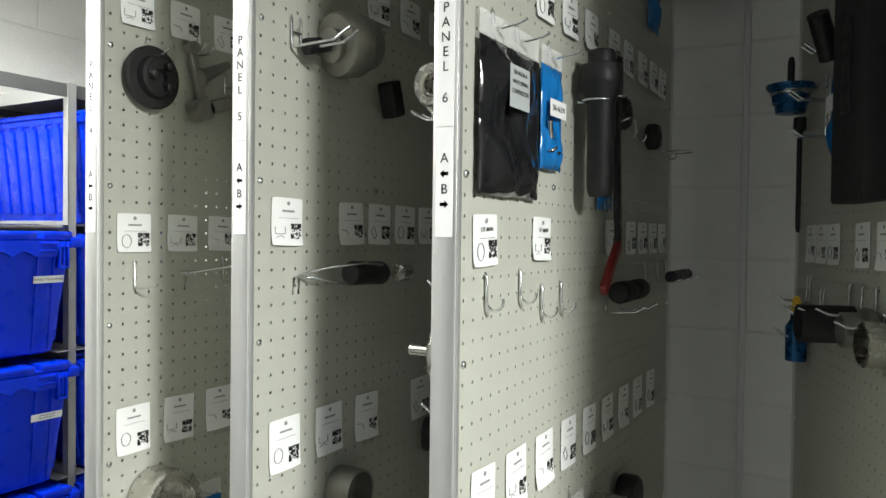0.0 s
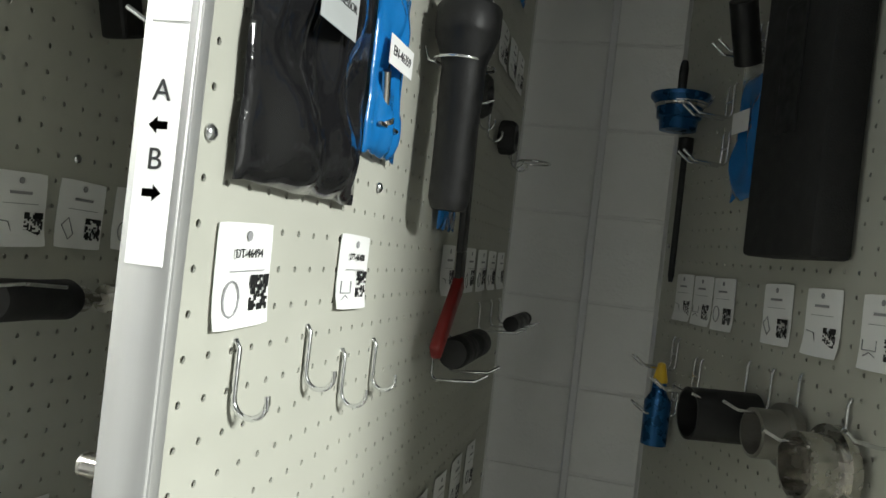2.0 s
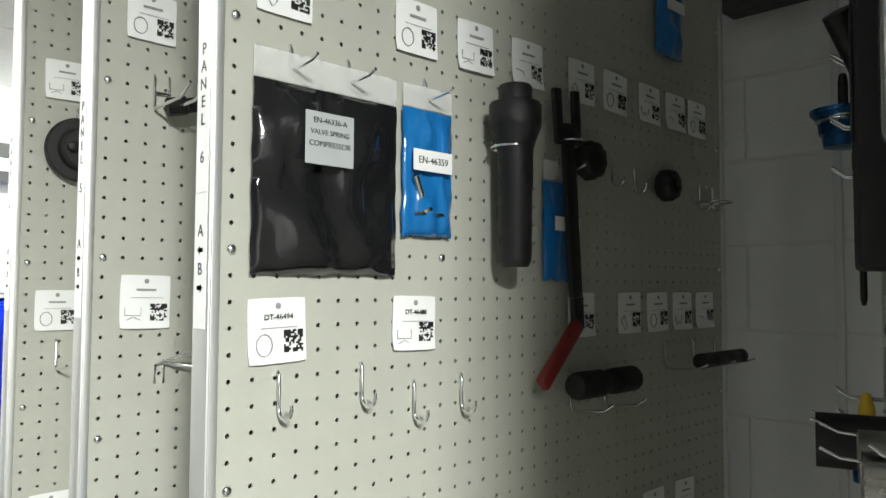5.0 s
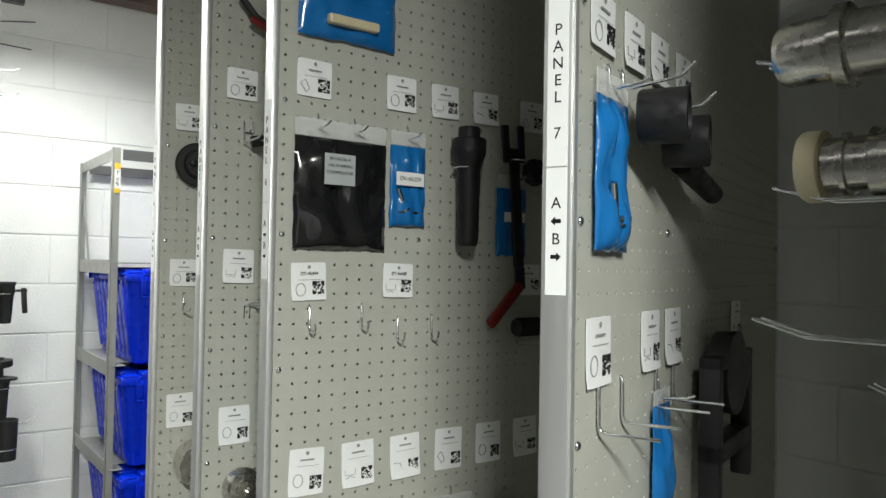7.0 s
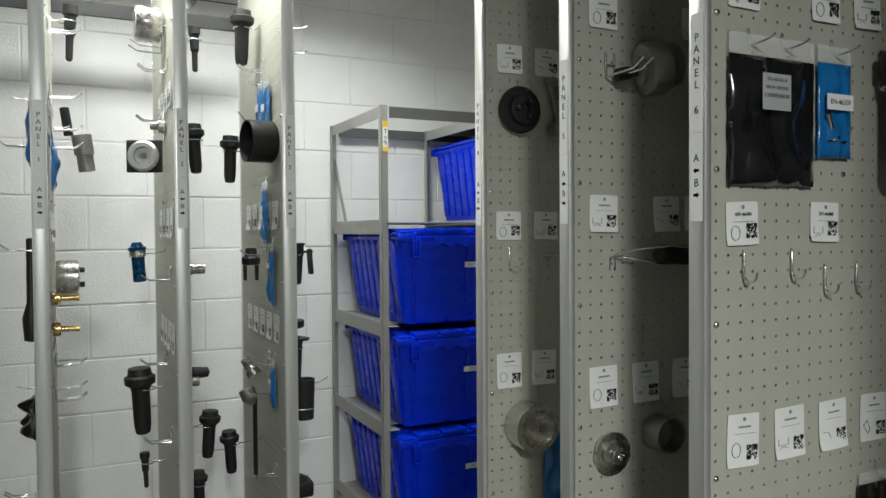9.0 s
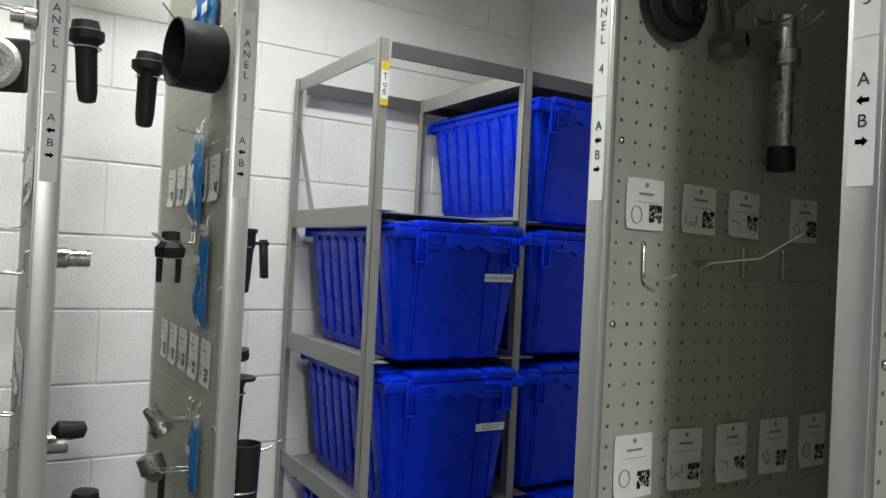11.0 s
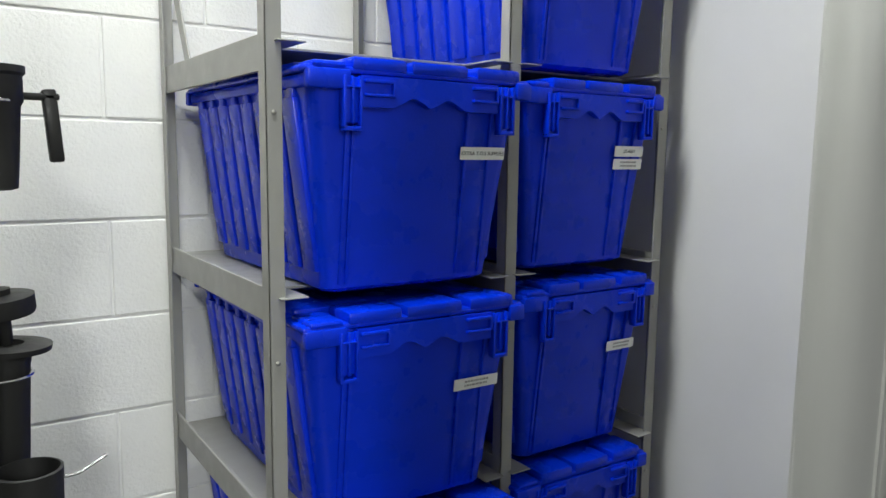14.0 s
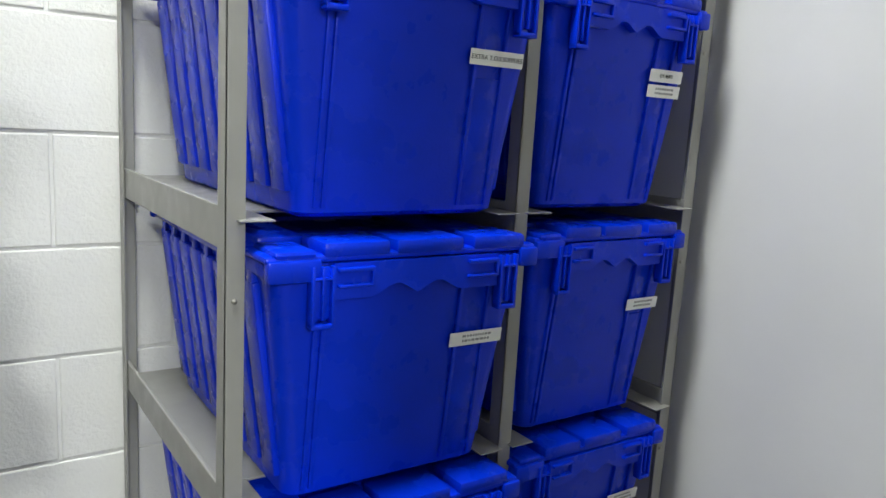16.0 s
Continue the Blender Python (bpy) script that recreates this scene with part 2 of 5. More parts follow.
def perforated_sheet(depth):
    """Pegboard sheet in local y (depth) and z, facing +x at x = 0, with real holes through it."""
    cols = int((depth - 0.012) / PITCH)
    rows0 = int((Z_B - Z0) / PITCH) - 0
    k0, k1 = -rows0, int((Z1 - Z_B) / PITCH)
    r, h = 0.0025, PITCH / 2
    oct_ = [(math.cos(math.pi / 4 * i), math.sin(math.pi / 4 * i)) for i in range(8)]
    sq = [(1, 0), (1, 1), (0, 1), (-1, 1), (-1, 0), (-1, -1), (0, -1), (1, -1)]
    verts, faces = [], []
    for c in range(cols):
        for k in range(k0, k1 + 1):
            y, z = 0.02 + c * PITCH, Z_B + k * PITCH
            n = len(verts)
            if y + h > depth or (z - h) < Z0:
                continue
            for a, b in sq:
                yy = y + a * h
                if c == 0 and a < 0:
                    yy = 0.004
                verts.append((0, yy, z + b * h))
            verts += [(0, y + r * a, z + r * b) for a, b in oct_]
            verts += [(-0.0016, y + r * a, z + r * b) for a, b in oct_]
            for i in range(8):
                j = (i + 1) % 8
                faces.append((n + i, n + j, n + 8 + j, n + 8 + i))
                faces.append((n + 8 + i, n + 8 + j, n + 16 + j, n + 16 + i))
    me = bpy.data.meshes.new("sheet")
    me.from_pydata(verts, [], faces)
    me.materials.append(PAINT)
    return me


SHEETS = {}


def panel(number, x, y, turn, depth, texts=True):
    """Swinging double-sided pegboard leaf: aluminium edge profiles, two perforated sheets, printed edge sticker, bolts."""
    m = pose(x, y, 0, 0, 0, turn)
    root = new("pegboard_panel")
    root.matrix_basis = m
    if depth not in SHEETS:
        SHEETS[depth] = perforated_sheet(depth)
    right = new("sheet", SHEETS[depth])
    right.parent, right.matrix_basis = root, Matrix.Translation((T - 0.001, 0, 0))
    left = new("sheet", SHEETS[depth])
    left.parent, left.matrix_basis = root, Matrix.Translation((-T + 0.001, 0, 0)) @ Matrix.Diagonal((-1, 1, 1, 1))
    bm = bmesh.new()
    add_box(bm, -T, -0.003, Z0 - 0.01, T, 0.004, Z1 + 0.01, 0.0022)
    add_box(bm, -T - 0.0015, -0.001, Z0 - 0.01, -T + 0.0012, 0.0085, Z1 + 0.01, 0.0008)
    add_box(bm, T - 0.0012, -0.001, Z0 - 0.01, T + 0.0015, 0.0085, Z1 + 0.01, 0.0008)
    add_box(bm, -T, depth - 0.02, Z0 - 0.01, T, depth, Z1 + 0.01, 0.002)
    add_box(bm, -T, 0.005, Z1, T, depth - 0.021, Z1 + 0.012, 0.002)
    add_box(bm, -T, 0.005, Z0 - 0.012, T, depth - 0.021, Z0, 0.002)
    mesh_ob("edge_profile", bm, ALU, root, smooth=40)
    for z0, z1 in ((Z1 + 0.012, Z1 + 0.10), (Z0 - 0.23, Z0 - 0.012)):
        bm = bmesh.new()
        add_lathe(bm, [(0.011, z0), (0.011, z1)], 16, Matrix.Translation((0, depth - 0.03, 0)))
        mesh_ob("hinge_pin", bm, DARKSTEEL, root, smooth=40)
    bm = bmesh.new()
    for side in (1, -1):
        for k in range(-45, 28, 9):
            for s in (0.02, 0.02 + 11 * PITCH, depth - 0.035):
                if s > depth * 0.9 or s < 0.1 or k == 0:
                    mm = Matrix.Translation((side * T, s, Z_B + k * PITCH)) @ pose(0, 0, 0, 0, 90 * side, 0)
                    add_lathe(bm, [(0.0052, 0.0), (0.005, 0.0012), (0.0034, 0.0028), (0.0012, 0.0034)], 10, mm)
    tagged(mesh_ob("bolt", bm, CHROME, root, smooth=50), kind="stuff")
    if texts:
        w = 0.0115
        bm = bmesh.new()
        add_box(bm, -w, -0.0037, 1.578, w, -0.0031, 1.752)
        mesh_ob("name_sticker", bm, STICKER, root)
        bm = bmesh.new()
        add_box(bm, -w, -0.0037, 1.448, w, -0.0031, 1.5765)
        mesh_ob("arrow_sticker", bm, STICKER, root)
        for i, ch in enumerate("PANEL"):
            text("letter", ch, 0.0165, root, Matrix.Translation((0, -0.0039, 1.7165 - i * 0.0172)) @ FACE_NY)
        text("letter", number, 0.0165, root, Matrix.Translation((0, -0.0039, 1.611)) @ FACE_NY)
        text("letter", "A", 0.0165, root, Matrix.Translation((0, -0.0039, 1.5405)) @ FACE_NY)
        text("letter", "B", 0.0165, root, Matrix.Translation((0, -0.0039, 1.504)) @ FACE_NY)
        for z, sgn in ((1.5225, -1), (1.4865, 1)):
            bm = bmesh.new()
            pts = [(-0.0055, -0.0021), (0.0008, -0.0021), (0.0008, -0.0046), (0.006, 0), (0.0008, 0.0046), (0.0008, 0.0021), (-0.0055, 0.0021)]
            f = bm.faces.new([bm.verts.new((sgn * a, -0.0039, z + b)) for a, b in pts])
            bmesh.ops.solidify(bm, geom=[f], thickness=0.0002)
            mesh_ob("arrow", bm, INK, root)
    tagged(root, "beige perforated pegboard leaf with an aluminium edge, lettered panel " + number, "pegboard", "swinging pegboard panels")
    return m


PD, QD = 1.06, 0.60
PM = {
    4: panel("4", -0.928, 0.705, 0, PD),
    5: panel("5", -0.599, 0.705, 0, PD),
    6: panel("6", -0.2725, 0.709, 0, PD),
    7: panel("7", 0.378, 0.742, 19, PD),
    8: panel("8", 0.748, 0.73, 7, PD),
    1: panel("1", -1.45, -0.192, 90, QD),
    2: panel("2", -1.45, 0.128, 90, QD),
    3: panel("3", -1.45, 0.405, 90, QD),
}


def at(k, side, s, h, d=0.0):
    """Pose on a panel's face: s along from the first bolt column, h over the bolt row, d out; local x points out, z up."""
    m = PM[k] @ Matrix.Translation((side * (T + d), s + 0.02, Z_B + h))
    return m if side > 0 else m @ pose(0, 0, 0, 0, 0, 180)


# ---- small things on the panels ----
CARD_W, CARD_H = 0.066, 0.065


def curled_card(w, h, curl):
    """Thin bowed card with a lifted lower edge; two skins and a rim."""
    bm = bmesh.new()
    n = 6
    skins = []
    for off in (0.0006, 0.0):
        g = []
        for i in range(n + 1):
            for j in range(n + 1):
                u, v = i / n - 0.5, j / n - 0.5
                x = 0.0012 + off + curl * (0.0011 * (1 - 4 * u * u) + 0.02 * max(0.0, -v - 0.1) ** 2)
                c = 0.0007 if abs(u) == 0.5 and abs(v) == 0.5 else 0.0
                g.append(bm.verts.new((x, u * w - math.copysign(c, u), v * h - math.copysign(c, v))))
        skins.append(g)
    f, k = skins
    m = n + 1
    for i in range(n):
        for j in range(n):
            a = i * m + j
            bm.faces.new((f[a], f[a + m], f[a + m + 1], f[a + 1]))
            bm.faces.new((k[a], k[a + 1], k[a + m + 1], k[a + m]))
    rim = [i * m for i in range(n)] + [n * m + j for j in range(n)] + [i * m + n for i in range(n, 0, -1)] + [j for j in range(n, 0, -1)]
    for p, q in zip(rim, rim[1:] + rim[:1]):
        bm.faces.new((f[p], k[p], k[q], f[q]))
    return bm


CARDS = {}


def card_parts(variant, h):
    key = (variant, round(h, 3))
    if key not in CARDS:
        rnd = random.Random(variant * 7 + 3)
        bm = curled_card(CARD_W, h, 0.3 + 0.3 * (variant % 4))
        tmp = mesh_ob("card_sheet", bm, CARD)
        sheet = tmp.data
        bpy.data.objects.remove(tmp)
        bm = bmesh.new()
        # grey hang hole, dark title bar, fine lines, dark code square in strips, outline drawing
        x = 0.0036
        top = h / 2
        cell, y0, z0 = 0.00205, 0.006, -top + 0.010
        eyes = ((0, 8), (8, 8), (0, 0))
        for i in range(11):
            for j in range(11):
                near = [(i - a, j - b) for a, b in eyes if 0 <= i - a < 3 and 0 <= j - b < 3]
                if near or rnd.random() < 0.48:
                    if near and rnd.random() < 0.04:
                        continue
                    add_box(bm, x, y0 + i * cell, z0 + j * cell, x + 0.0003, y0 + (i + 1) * cell, z0 + (j + 1) * cell)
        dark = mesh_ob("p", bm, INK)
        bm = bmesh.new()
        add_lathe(bm, [(0.0032, 0), (0.0032, 0.0003)], 12, pose(x, 0, top - 0.008, 0, 90, 0))
        add_box(bm, x, -0.020, top - 0.0300, x + 0.0002, 0.022, top - 0.0294)
        kind = variant % 4
        if kind == 0:
            add_tube(bm, [(x, -0.027, -0.012), (x, -0.018, -0.004), (x, -0.010, -0.020), (x, -0.016, -0.026), (x, -0.027, -0.012)], 0.0006, 4)
        elif kind == 1:
            add_tube(bm, [(x, -0.016 + 0.009 * math.cos(a * 0.524), -0.014 + 0.011 * math.sin(a * 0.524)) for a in range(13)], 0.0007, 4)
        elif kind == 2:
            add_tube(bm, [(x, -0.027, -0.008), (x, -0.027, -0.018), (x, -0.006, -0.018), (x, -0.006, -0.008)], 0.0006, 4)
            add_tube(bm, [(x, -0.025, -0.024), (x, -0.016, -0.020), (x, -0.007, -0.024)], 0.0006, 4)
        else:
            add_tube(bm, [(x, -0.026, -0.010), (x, -0.012, -0.012), (x, -0.008, -0.022)], 0.0006, 4)
        grey = mesh_ob("p", bm, GREYINK)
        CARDS[key] = (sheet, dark.data, grey.data)
        bpy.data.objects.remove(dark)
        bpy.data.objects.remove(grey)
    return CARDS[key]


card_count = [0]


def card(k, side, s, h_top, title="", h=CARD_H):
    """Printed tool card on a panel, its near edge at s and its top at h_top."""
    card_count[0] += 1
    v = card_count[0] % 12
    parts = card_parts(v, h)
    root = new("tool_card", parts[0])
    root.matrix_basis = at(k, side, s + CARD_W / 2, h_top - h / 2) @ pose(0, 0, 0, random.uniform(-2.2, 2.2), 0, 0)
    for name, me in (("code_bars", parts[1]), ("drawing", parts[2])):
        o = new(name, me)
        o.parent = root
    if title:
        text("title", title, 0.0080, root, Matrix.Translation((0.0046, 0, h / 2 - 0.0190)) @ FACE_X)
    else:
        bm = bmesh.new()
        add_box(bm, 0.0037, -0.013, h / 2 - 0.0208, 0.0040, 0.013, h / 2 - 0.0180)
        mesh_ob("title", bm, GREYINK, root)
    tagged(root, "curled white printed tool card stuck on the pegboard", "label card", "tool cards on the panels")


def j_hook(k, side, s, h, size=0.03, r=0.0019):
    bm = bmesh.new()
    pts = [(-0.006, 0, 0.0), (0.001, 0, 0.001), (0.003, 0, -0.003), (0.003, 0, -size * 1.2)]
    pts += arc(0.003 + size * 0.42, -size * 1.2, size * 0.42, 180, 380, 10)[1:]
    add_tube(bm, pts, r)
    tagged(mesh_ob("peg_hook", bm, CHROME, None, at(k, side, s, h), 60), "bent zinc wire peg hook on the pegboard", "hook", "peg hooks")


def l_hook(k, side, s, h, reach=0.07, drop=0.035, rise=0.012, r=0.0019):
    bm = bmesh.new()
    add_tube(bm, [(-0.006, 0, 0), (0.001, 0, 0.001), (0.003, 0, -0.004), (0.0035, 0, -drop + 0.006), (0.007, 0, -drop), (0.013, 0, -drop - 0.001),
                  (reach * 0.8, 0, -drop + rise * 0.3), (reach, 0, -drop + rise)], r)
    tagged(mesh_ob("peg_hook", bm, CHROME, None, at(k, side, s, h), 60), "straight zinc wire peg hook on the pegboard", "hook", "peg hooks")


def ring_hook(k, side, s, h, radius=0.02, reach=0.02, r=0.0018):
    bm = bmesh.new()
    add_tube(bm, [(0.0, 0.006, 0.016), (0.004, 0.004, 0.006), (reach * 0.6, 0, 0)] + [(reach + radius + radius * math.cos(radians(a)), radius * math.sin(radians(a)), 0) for a in range(180, -161, -20)], r)
    tagged(mesh_ob("ring_holder", bm, CHROME, None, at(k, side, s, h), 60), "zinc wire ring holder hooked in the pegboard", "hook", "ring holders")


def double_hook(k, side, s, h, reach=0.09, gap=0.025, drop=0.045):
    bm = bmesh.new()
    for y in (-gap / 2, gap / 2):
        add_tube(bm, [(-0.006, y, 0), (0.001, y, 0.001), (0.003, y, -0.004), (0.0035, y, -drop + 0.006), (0.007, y, -drop), (reach * 0.75, y, -drop + 0.002), (reach, y, -drop + 0.016)], 0.0021)
    add_tube(bm, [(0.004, -gap / 2, -drop * 0.5), (0.004, gap / 2, -drop * 0.5)], 0.0018)
    tagged(mesh_ob("double_hook", bm, CHROME, None, at(k, side, s, h), 60), "double zinc wire hook on the pegboard", "hook", "double hooks")


def film_bag(name, label, k, side, s, h, w, ht, mat, header=0.03, thick=0.012, cards=(), seed=1, hooks=1, content=None, tilt=0.0):
    """Hanging poly bag: pillowed and creased body, clear header with a hang hook."""
    rnd = random.Random(seed)
    root = new(name)
    root.matrix_basis = at(k, side, s + w / 2, h, 0.004) @ pose(0, 0, 0, tilt, 0, 0)
    bm = bmesh.new()
    n, q = 18, 22
    noise_at = rnd.uniform(0, 50)
    grids = []
    for sgn in (1, 0):
        g = []
        for i in range(n + 1):
            row = []
            for j in range(q + 1):
                u, v = i / n * 2 - 1, j / q
                edge = max(0.0, 1 - abs(u) ** 3.2) * max(0.0, 1 - abs(2 * v - 1) ** 6)
                bulge = thick * (0.25 + 0.75 * (1 - v)) * edge
                crease = noise.noise(Vector((u * 2.2 + noise_at, v * 3.0, 0.3))) * thick * 1.25 + noise.noise(Vector((u * 6 + noise_at, v * 5, 2))) * thick * 0.45
                wob = noise.noise(Vector((noise_at, v * 6, 5))) * 0.003
                x = (0.0045 + bulge + crease * edge) if sgn else 0.003
                zb = noise.noise(Vector((u * 3 + noise_at, 0, 9))) * 0.005 * (1 - v)
                row.append(bm.verts.new((max(x, 0.0035) if sgn else x, u * w / 2 + wob * abs(u), -ht * (1 - v) + zb)))
            g.append(row)
        grids.append(g)
    f, b = grids
    for i in range(n):
        for j in range(q):
            bm.faces.new((f[i][j], f[i + 1][j], f[i + 1][j + 1], f[i][j + 1]))
            bm.faces.new((b[i][j], b[i][j + 1], b[i + 1][j + 1], b[i + 1][j]))
    rim = [(i, 0) for i in range(n)] + [(n, j) for j in range(q)] + [(i, q) for i in range(n, 0, -1)] + [(0, j) for j in range(q, 0, -1)]
    for a, c in zip(rim, rim[1:] + rim[:1]):
        bm.faces.new((f[a[0]][a[1]], b[a[0]][a[1]], b[c[0]][c[1]], f[c[0]][c[1]]))
    mesh_ob("body", bm, mat, root, smooth=80)
    if header:
        bm = bmesh.new()
        add_box(bm, 0.003, -w / 2, 0.001, 0.0045, w / 2, header, 0.0005)
        tagged(mesh_ob("header", bm, CLEAR, root), "clear plastic header strip")
    for (y0, z0, y1, z1, lines) in cards:
        bm = bmesh.new()
        xx = thick + 0.0065
        add_box(bm, xx, y0 - w / 2, z0, xx + 0.0006, y1 - w / 2, z1, 0.0002)
        c = mesh_ob("sticker", bm, GREYPAPER if mat is BLACKBAG else STICKER, root)
        m = len(lines)
        for i, line in enumerate(lines):
            size = min(0.36 * (z1 - z0) / max(m, 1) * 1.7, 1.5 * (y1 - y0) / max(len(line), 1))
            text("print", line, size, c, Matrix.Translation((xx + 0.0009, (y0 + y1) / 2 - w / 2, z1 - (i + 0.75) * (z1 - z0) / (m + 0.5))) @ FACE_X)
    for i in range(hooks):
        y = 0 if hooks == 1 else -w / 4 + i * w / 2.5
        l_hook(k, side, s + w / 2 + y, h + header * 0.65 + 0.02, 0.05, 0.024, 0.006)
    if content:
        content(root, thick, w, ht)
    return tagged(root, label, "bag", "tool bags on the panels")


def turned(name, label, category, k, side, s, h, d, profile, mat, rot=(0, 0, 0), seg=24, extra=(), group=""):
    """Turned tool with its axis turned by rot, centred d out of the panel; extra: (profile, material, shift, part name)."""
    bm = bmesh.new()
    add_lathe(bm, profile, seg)
    root = mesh_ob(name, bm, mat, None, at(k, side, s, h, d) @ pose(0, 0, 0, *rot), 35)
    for prof, mt, shift, part in extra:
        bm = bmesh.new()
        add_lathe(bm, prof, 16)
        mesh_ob(part, bm, mt, root, Matrix.Translation(shift), 35)
    return tagged(root, label, category, group)


def cup_profile(r, length, wall=0.004):
    return [(r * 0.35, 0.0), (r, 0.0), (r, length), (r - wall, length), (r - wall, length * 0.25), (0.001, length * 0.25)]


# ---- panel 6, face B ----
def bolt_in_bag(root, thick, w, ht):
    bm = bmesh.new()
    add_lathe(bm, [(0.009, 0), (0.009, 0.004), (0.004, 0.005), (0.004, 0.045)], 12, pose(thick * 0.8, -0.006, -ht * 0.80, 28, 8, 0))
    add_box(bm, thick, -0.025, -ht * 0.84, thick + 0.004, 0.02, -ht * 0.815, 0.001)
    mesh_ob("contents", bm, STEEL, root, smooth=40)


film_bag("tool_bag", "black plastic bag with a grey sticker hung on hooks", 6, 1, 0.016, 0.170, 0.182, 0.193, BLACKBAG, 0.032, 0.016,
         [(0.048, -0.082, 0.108, -0.028, ("EN-46336-A", "VALVE SPRING", "COMPRESSOR", ""))], 3, 2)
film_bag("tool_bag", "blue plastic bag with a handwritten white sticker", 6, 1, 0.209, 0.174, 0.078, 0.150, BLUEBAG, 0.028, 0.009,
         [(0.006, -0.075, 0.068, -0.050, ("EN-46359",))], 8, 1, bolt_in_bag)
film_bag("tool_bag", "blue plastic bag with a metal part above the cards", 6, 1, 0.018, 0.56, 0.195, 0.215, BLUEBAG, 0.03, 0.014, [], 12, 2, lambda root, th, w, ht: mesh_ob("contents", (lambda bm: (add_box(bm, th, -0.05, -ht * 0.9, th + 0.016, 0.05, -ht * 0.82, 0.004), bm)[1])(bmesh.new()), CREAM, root))
film_bag("tool_bag", "small blue bag behind the forked bar", 6, 1, 0.468, 0.114, 0.080, 0.140, BLUEBAG, 0.03, 0.008, [(0.012, -0.07, 0.07, -0.05, ("",))], 15, 1)
film_bag("tool_bag", "blue plastic tool bag hung high on the panel", 6, 1, 0.775, 0.50, 0.085, 0.135, BLUEBAG, 0.03, 0.012, [(0.012, -0.06, 0.07, -0.04, ("",))], 18, 1)

turned("driver_tube", "black steel driver tube with a collar in a ring holder", "driver tool", 6, 1, 0.364, -0.010, 0.045,
       [(0.0165, 0.0), (0.0195, 0.006), (0.0210, 0.012), (0.0215, 0.098), (0.0224, 0.101), (0.0226, 0.146), (0.0240, 0.152), (0.0325, 0.176), (0.0335, 0.180), (0.0335, 0.204), (0.0315, 0.207), (0.0225, 0.208), (0.0215, 0.211), (0.0215, 0.227), (0.0195, 0.230), (0.012, 0.231)], BLACK, seg=28)
ring_hook(6, 1, 0.364, 0.141, 0.0262, 0.014)


def forked_bar():
    bm = bmesh.new()
    add_box(bm, 0, -0.011, -0.05, 0.008, 0.013, 0.165, 0.0015)
    add_box(bm, 0, -0.028, 0.165, 0.008, 0.030, 0.195, 0.003)
    add_box(bm, 0, -0.028, 0.19, 0.008, -0.012, 0.242, 0.002)
    add_box(bm, 0, 0.015, 0.19, 0.008, 0.030, 0.242, 0.002)
    add_box(bm, 0, -0.009, -0.095, 0.008, 0.014, -0.05, 0.0015)
    root = mesh_ob("forked_bar", bm, BLACK, None, at(6, 1, 0.507, 0.0, 0.026) @ pose(0, 0, 0, 4.5, 0, 0), 40)
    bm = bmesh.new()
    add_box(bm, -0.002, -0.011, -0.115, 0.011, 0.011, 0.0, 0.004, pose(0, 0.003, -0.086, -50, 0, 0))
    tagged(mesh_ob("grip", bm, REDGRIP, root, smooth=50), "red dipped handle grip")
    tagged(root, "black forked steel bar with a red dipped grip", "pry tool")


forked_bar()
ring_hook(6, 1, 0.500, 0.17, 0.018, 0.012)


def knurled_knob(s, h, r=0.028):
    bm = bmesh.new()
    vs = add_lathe(bm, [(r * 0.4, 0), (r * 0.9, 0.0), (r, 0.004), (r, 0.020), (r * 0.85, 0.026), (r * 0.5, 0.027), (r * 0.45, 0.021), (0.002, 0.021)], 36)
    for v in vs:
        a = math.atan2(v.co.y, v.co.x)
        if (v.co.xy).length > r * 0.8:
            f = 1 + 0.05 * math.cos(9 * a)
            v.co.x, v.co.y = v.co.x * f, v.co.y * f
    tagged(mesh_ob("lobed_knob", bm, RUBBER, None, at(6, 1, s, h, 0.006) @ pose(0, 0, 0, 0, 90, 0), 40), "black lobed plastic knob hung on the pegboard", "knob", "knobs")


knurled_knob(0.565, 0.152)
knurled_knob(0.79, 0.137, 0.026)
for s, h in ((0.645, 0.165), (0.71, 0.16), (0.93, 0.15), (0.98, 0.15)):
    j_hook(6, 1, s, h, 0.026)
ring_hook(6, 1, 0.90, 0.115, 0.028, 0.02)
turned("driver_sleeve", "black steel sleeve resting on wire hooks", "driver tool", 6, 1, 0.500, -0.172, 0.036,
       [(0.010, 0.0), (0.017, 0.001), (0.0195, 0.006), (0.0195, 0.060), (0.0165, 0.064), (0.0165, 0.085), (0.019, 0.09), (0.019, 0.146), (0.013, 0.15)], BLACK, (-90, 0, 0))
for s in (0.535, 0.62):
    l_hook(6, 1, s, -0.165, 0.075, 0.046, 0.014)
turned("driver_rod", "black splined rod on wire hooks", "driver tool", 6, 1, 0.83, -0.158, 0.05,
       [(0.008, 0.0), (0.0128, 0.002), (0.0128, 0.14), (0.010, 0.141), (0.010, 0.146), (0.0128, 0.147), (0.0128, 0.16), (0.008, 0.162)], BLACK, (-90, 0, 0), 18)
for s in (0.80, 0.90, 0.98):
    l_hook(6, 1, s, -0.13, 0.08, 0.04, 0.01)
for s, h in ((0.053, -0.122), (0.157, -0.120), (0.234, -0.146), (0.312, -0.144)):
    j_hook(6, 1, s, h, 0.028, 0.002)
card(6, 1, 0.018, -0.047, "DT-46494")
card(6, 1, 0.201, -0.046, "DT-46488", 0.063)
for s in (0.532, 0.662, 0.748, 0.832, 0.914):
    card(6, 1, s, -0.043)
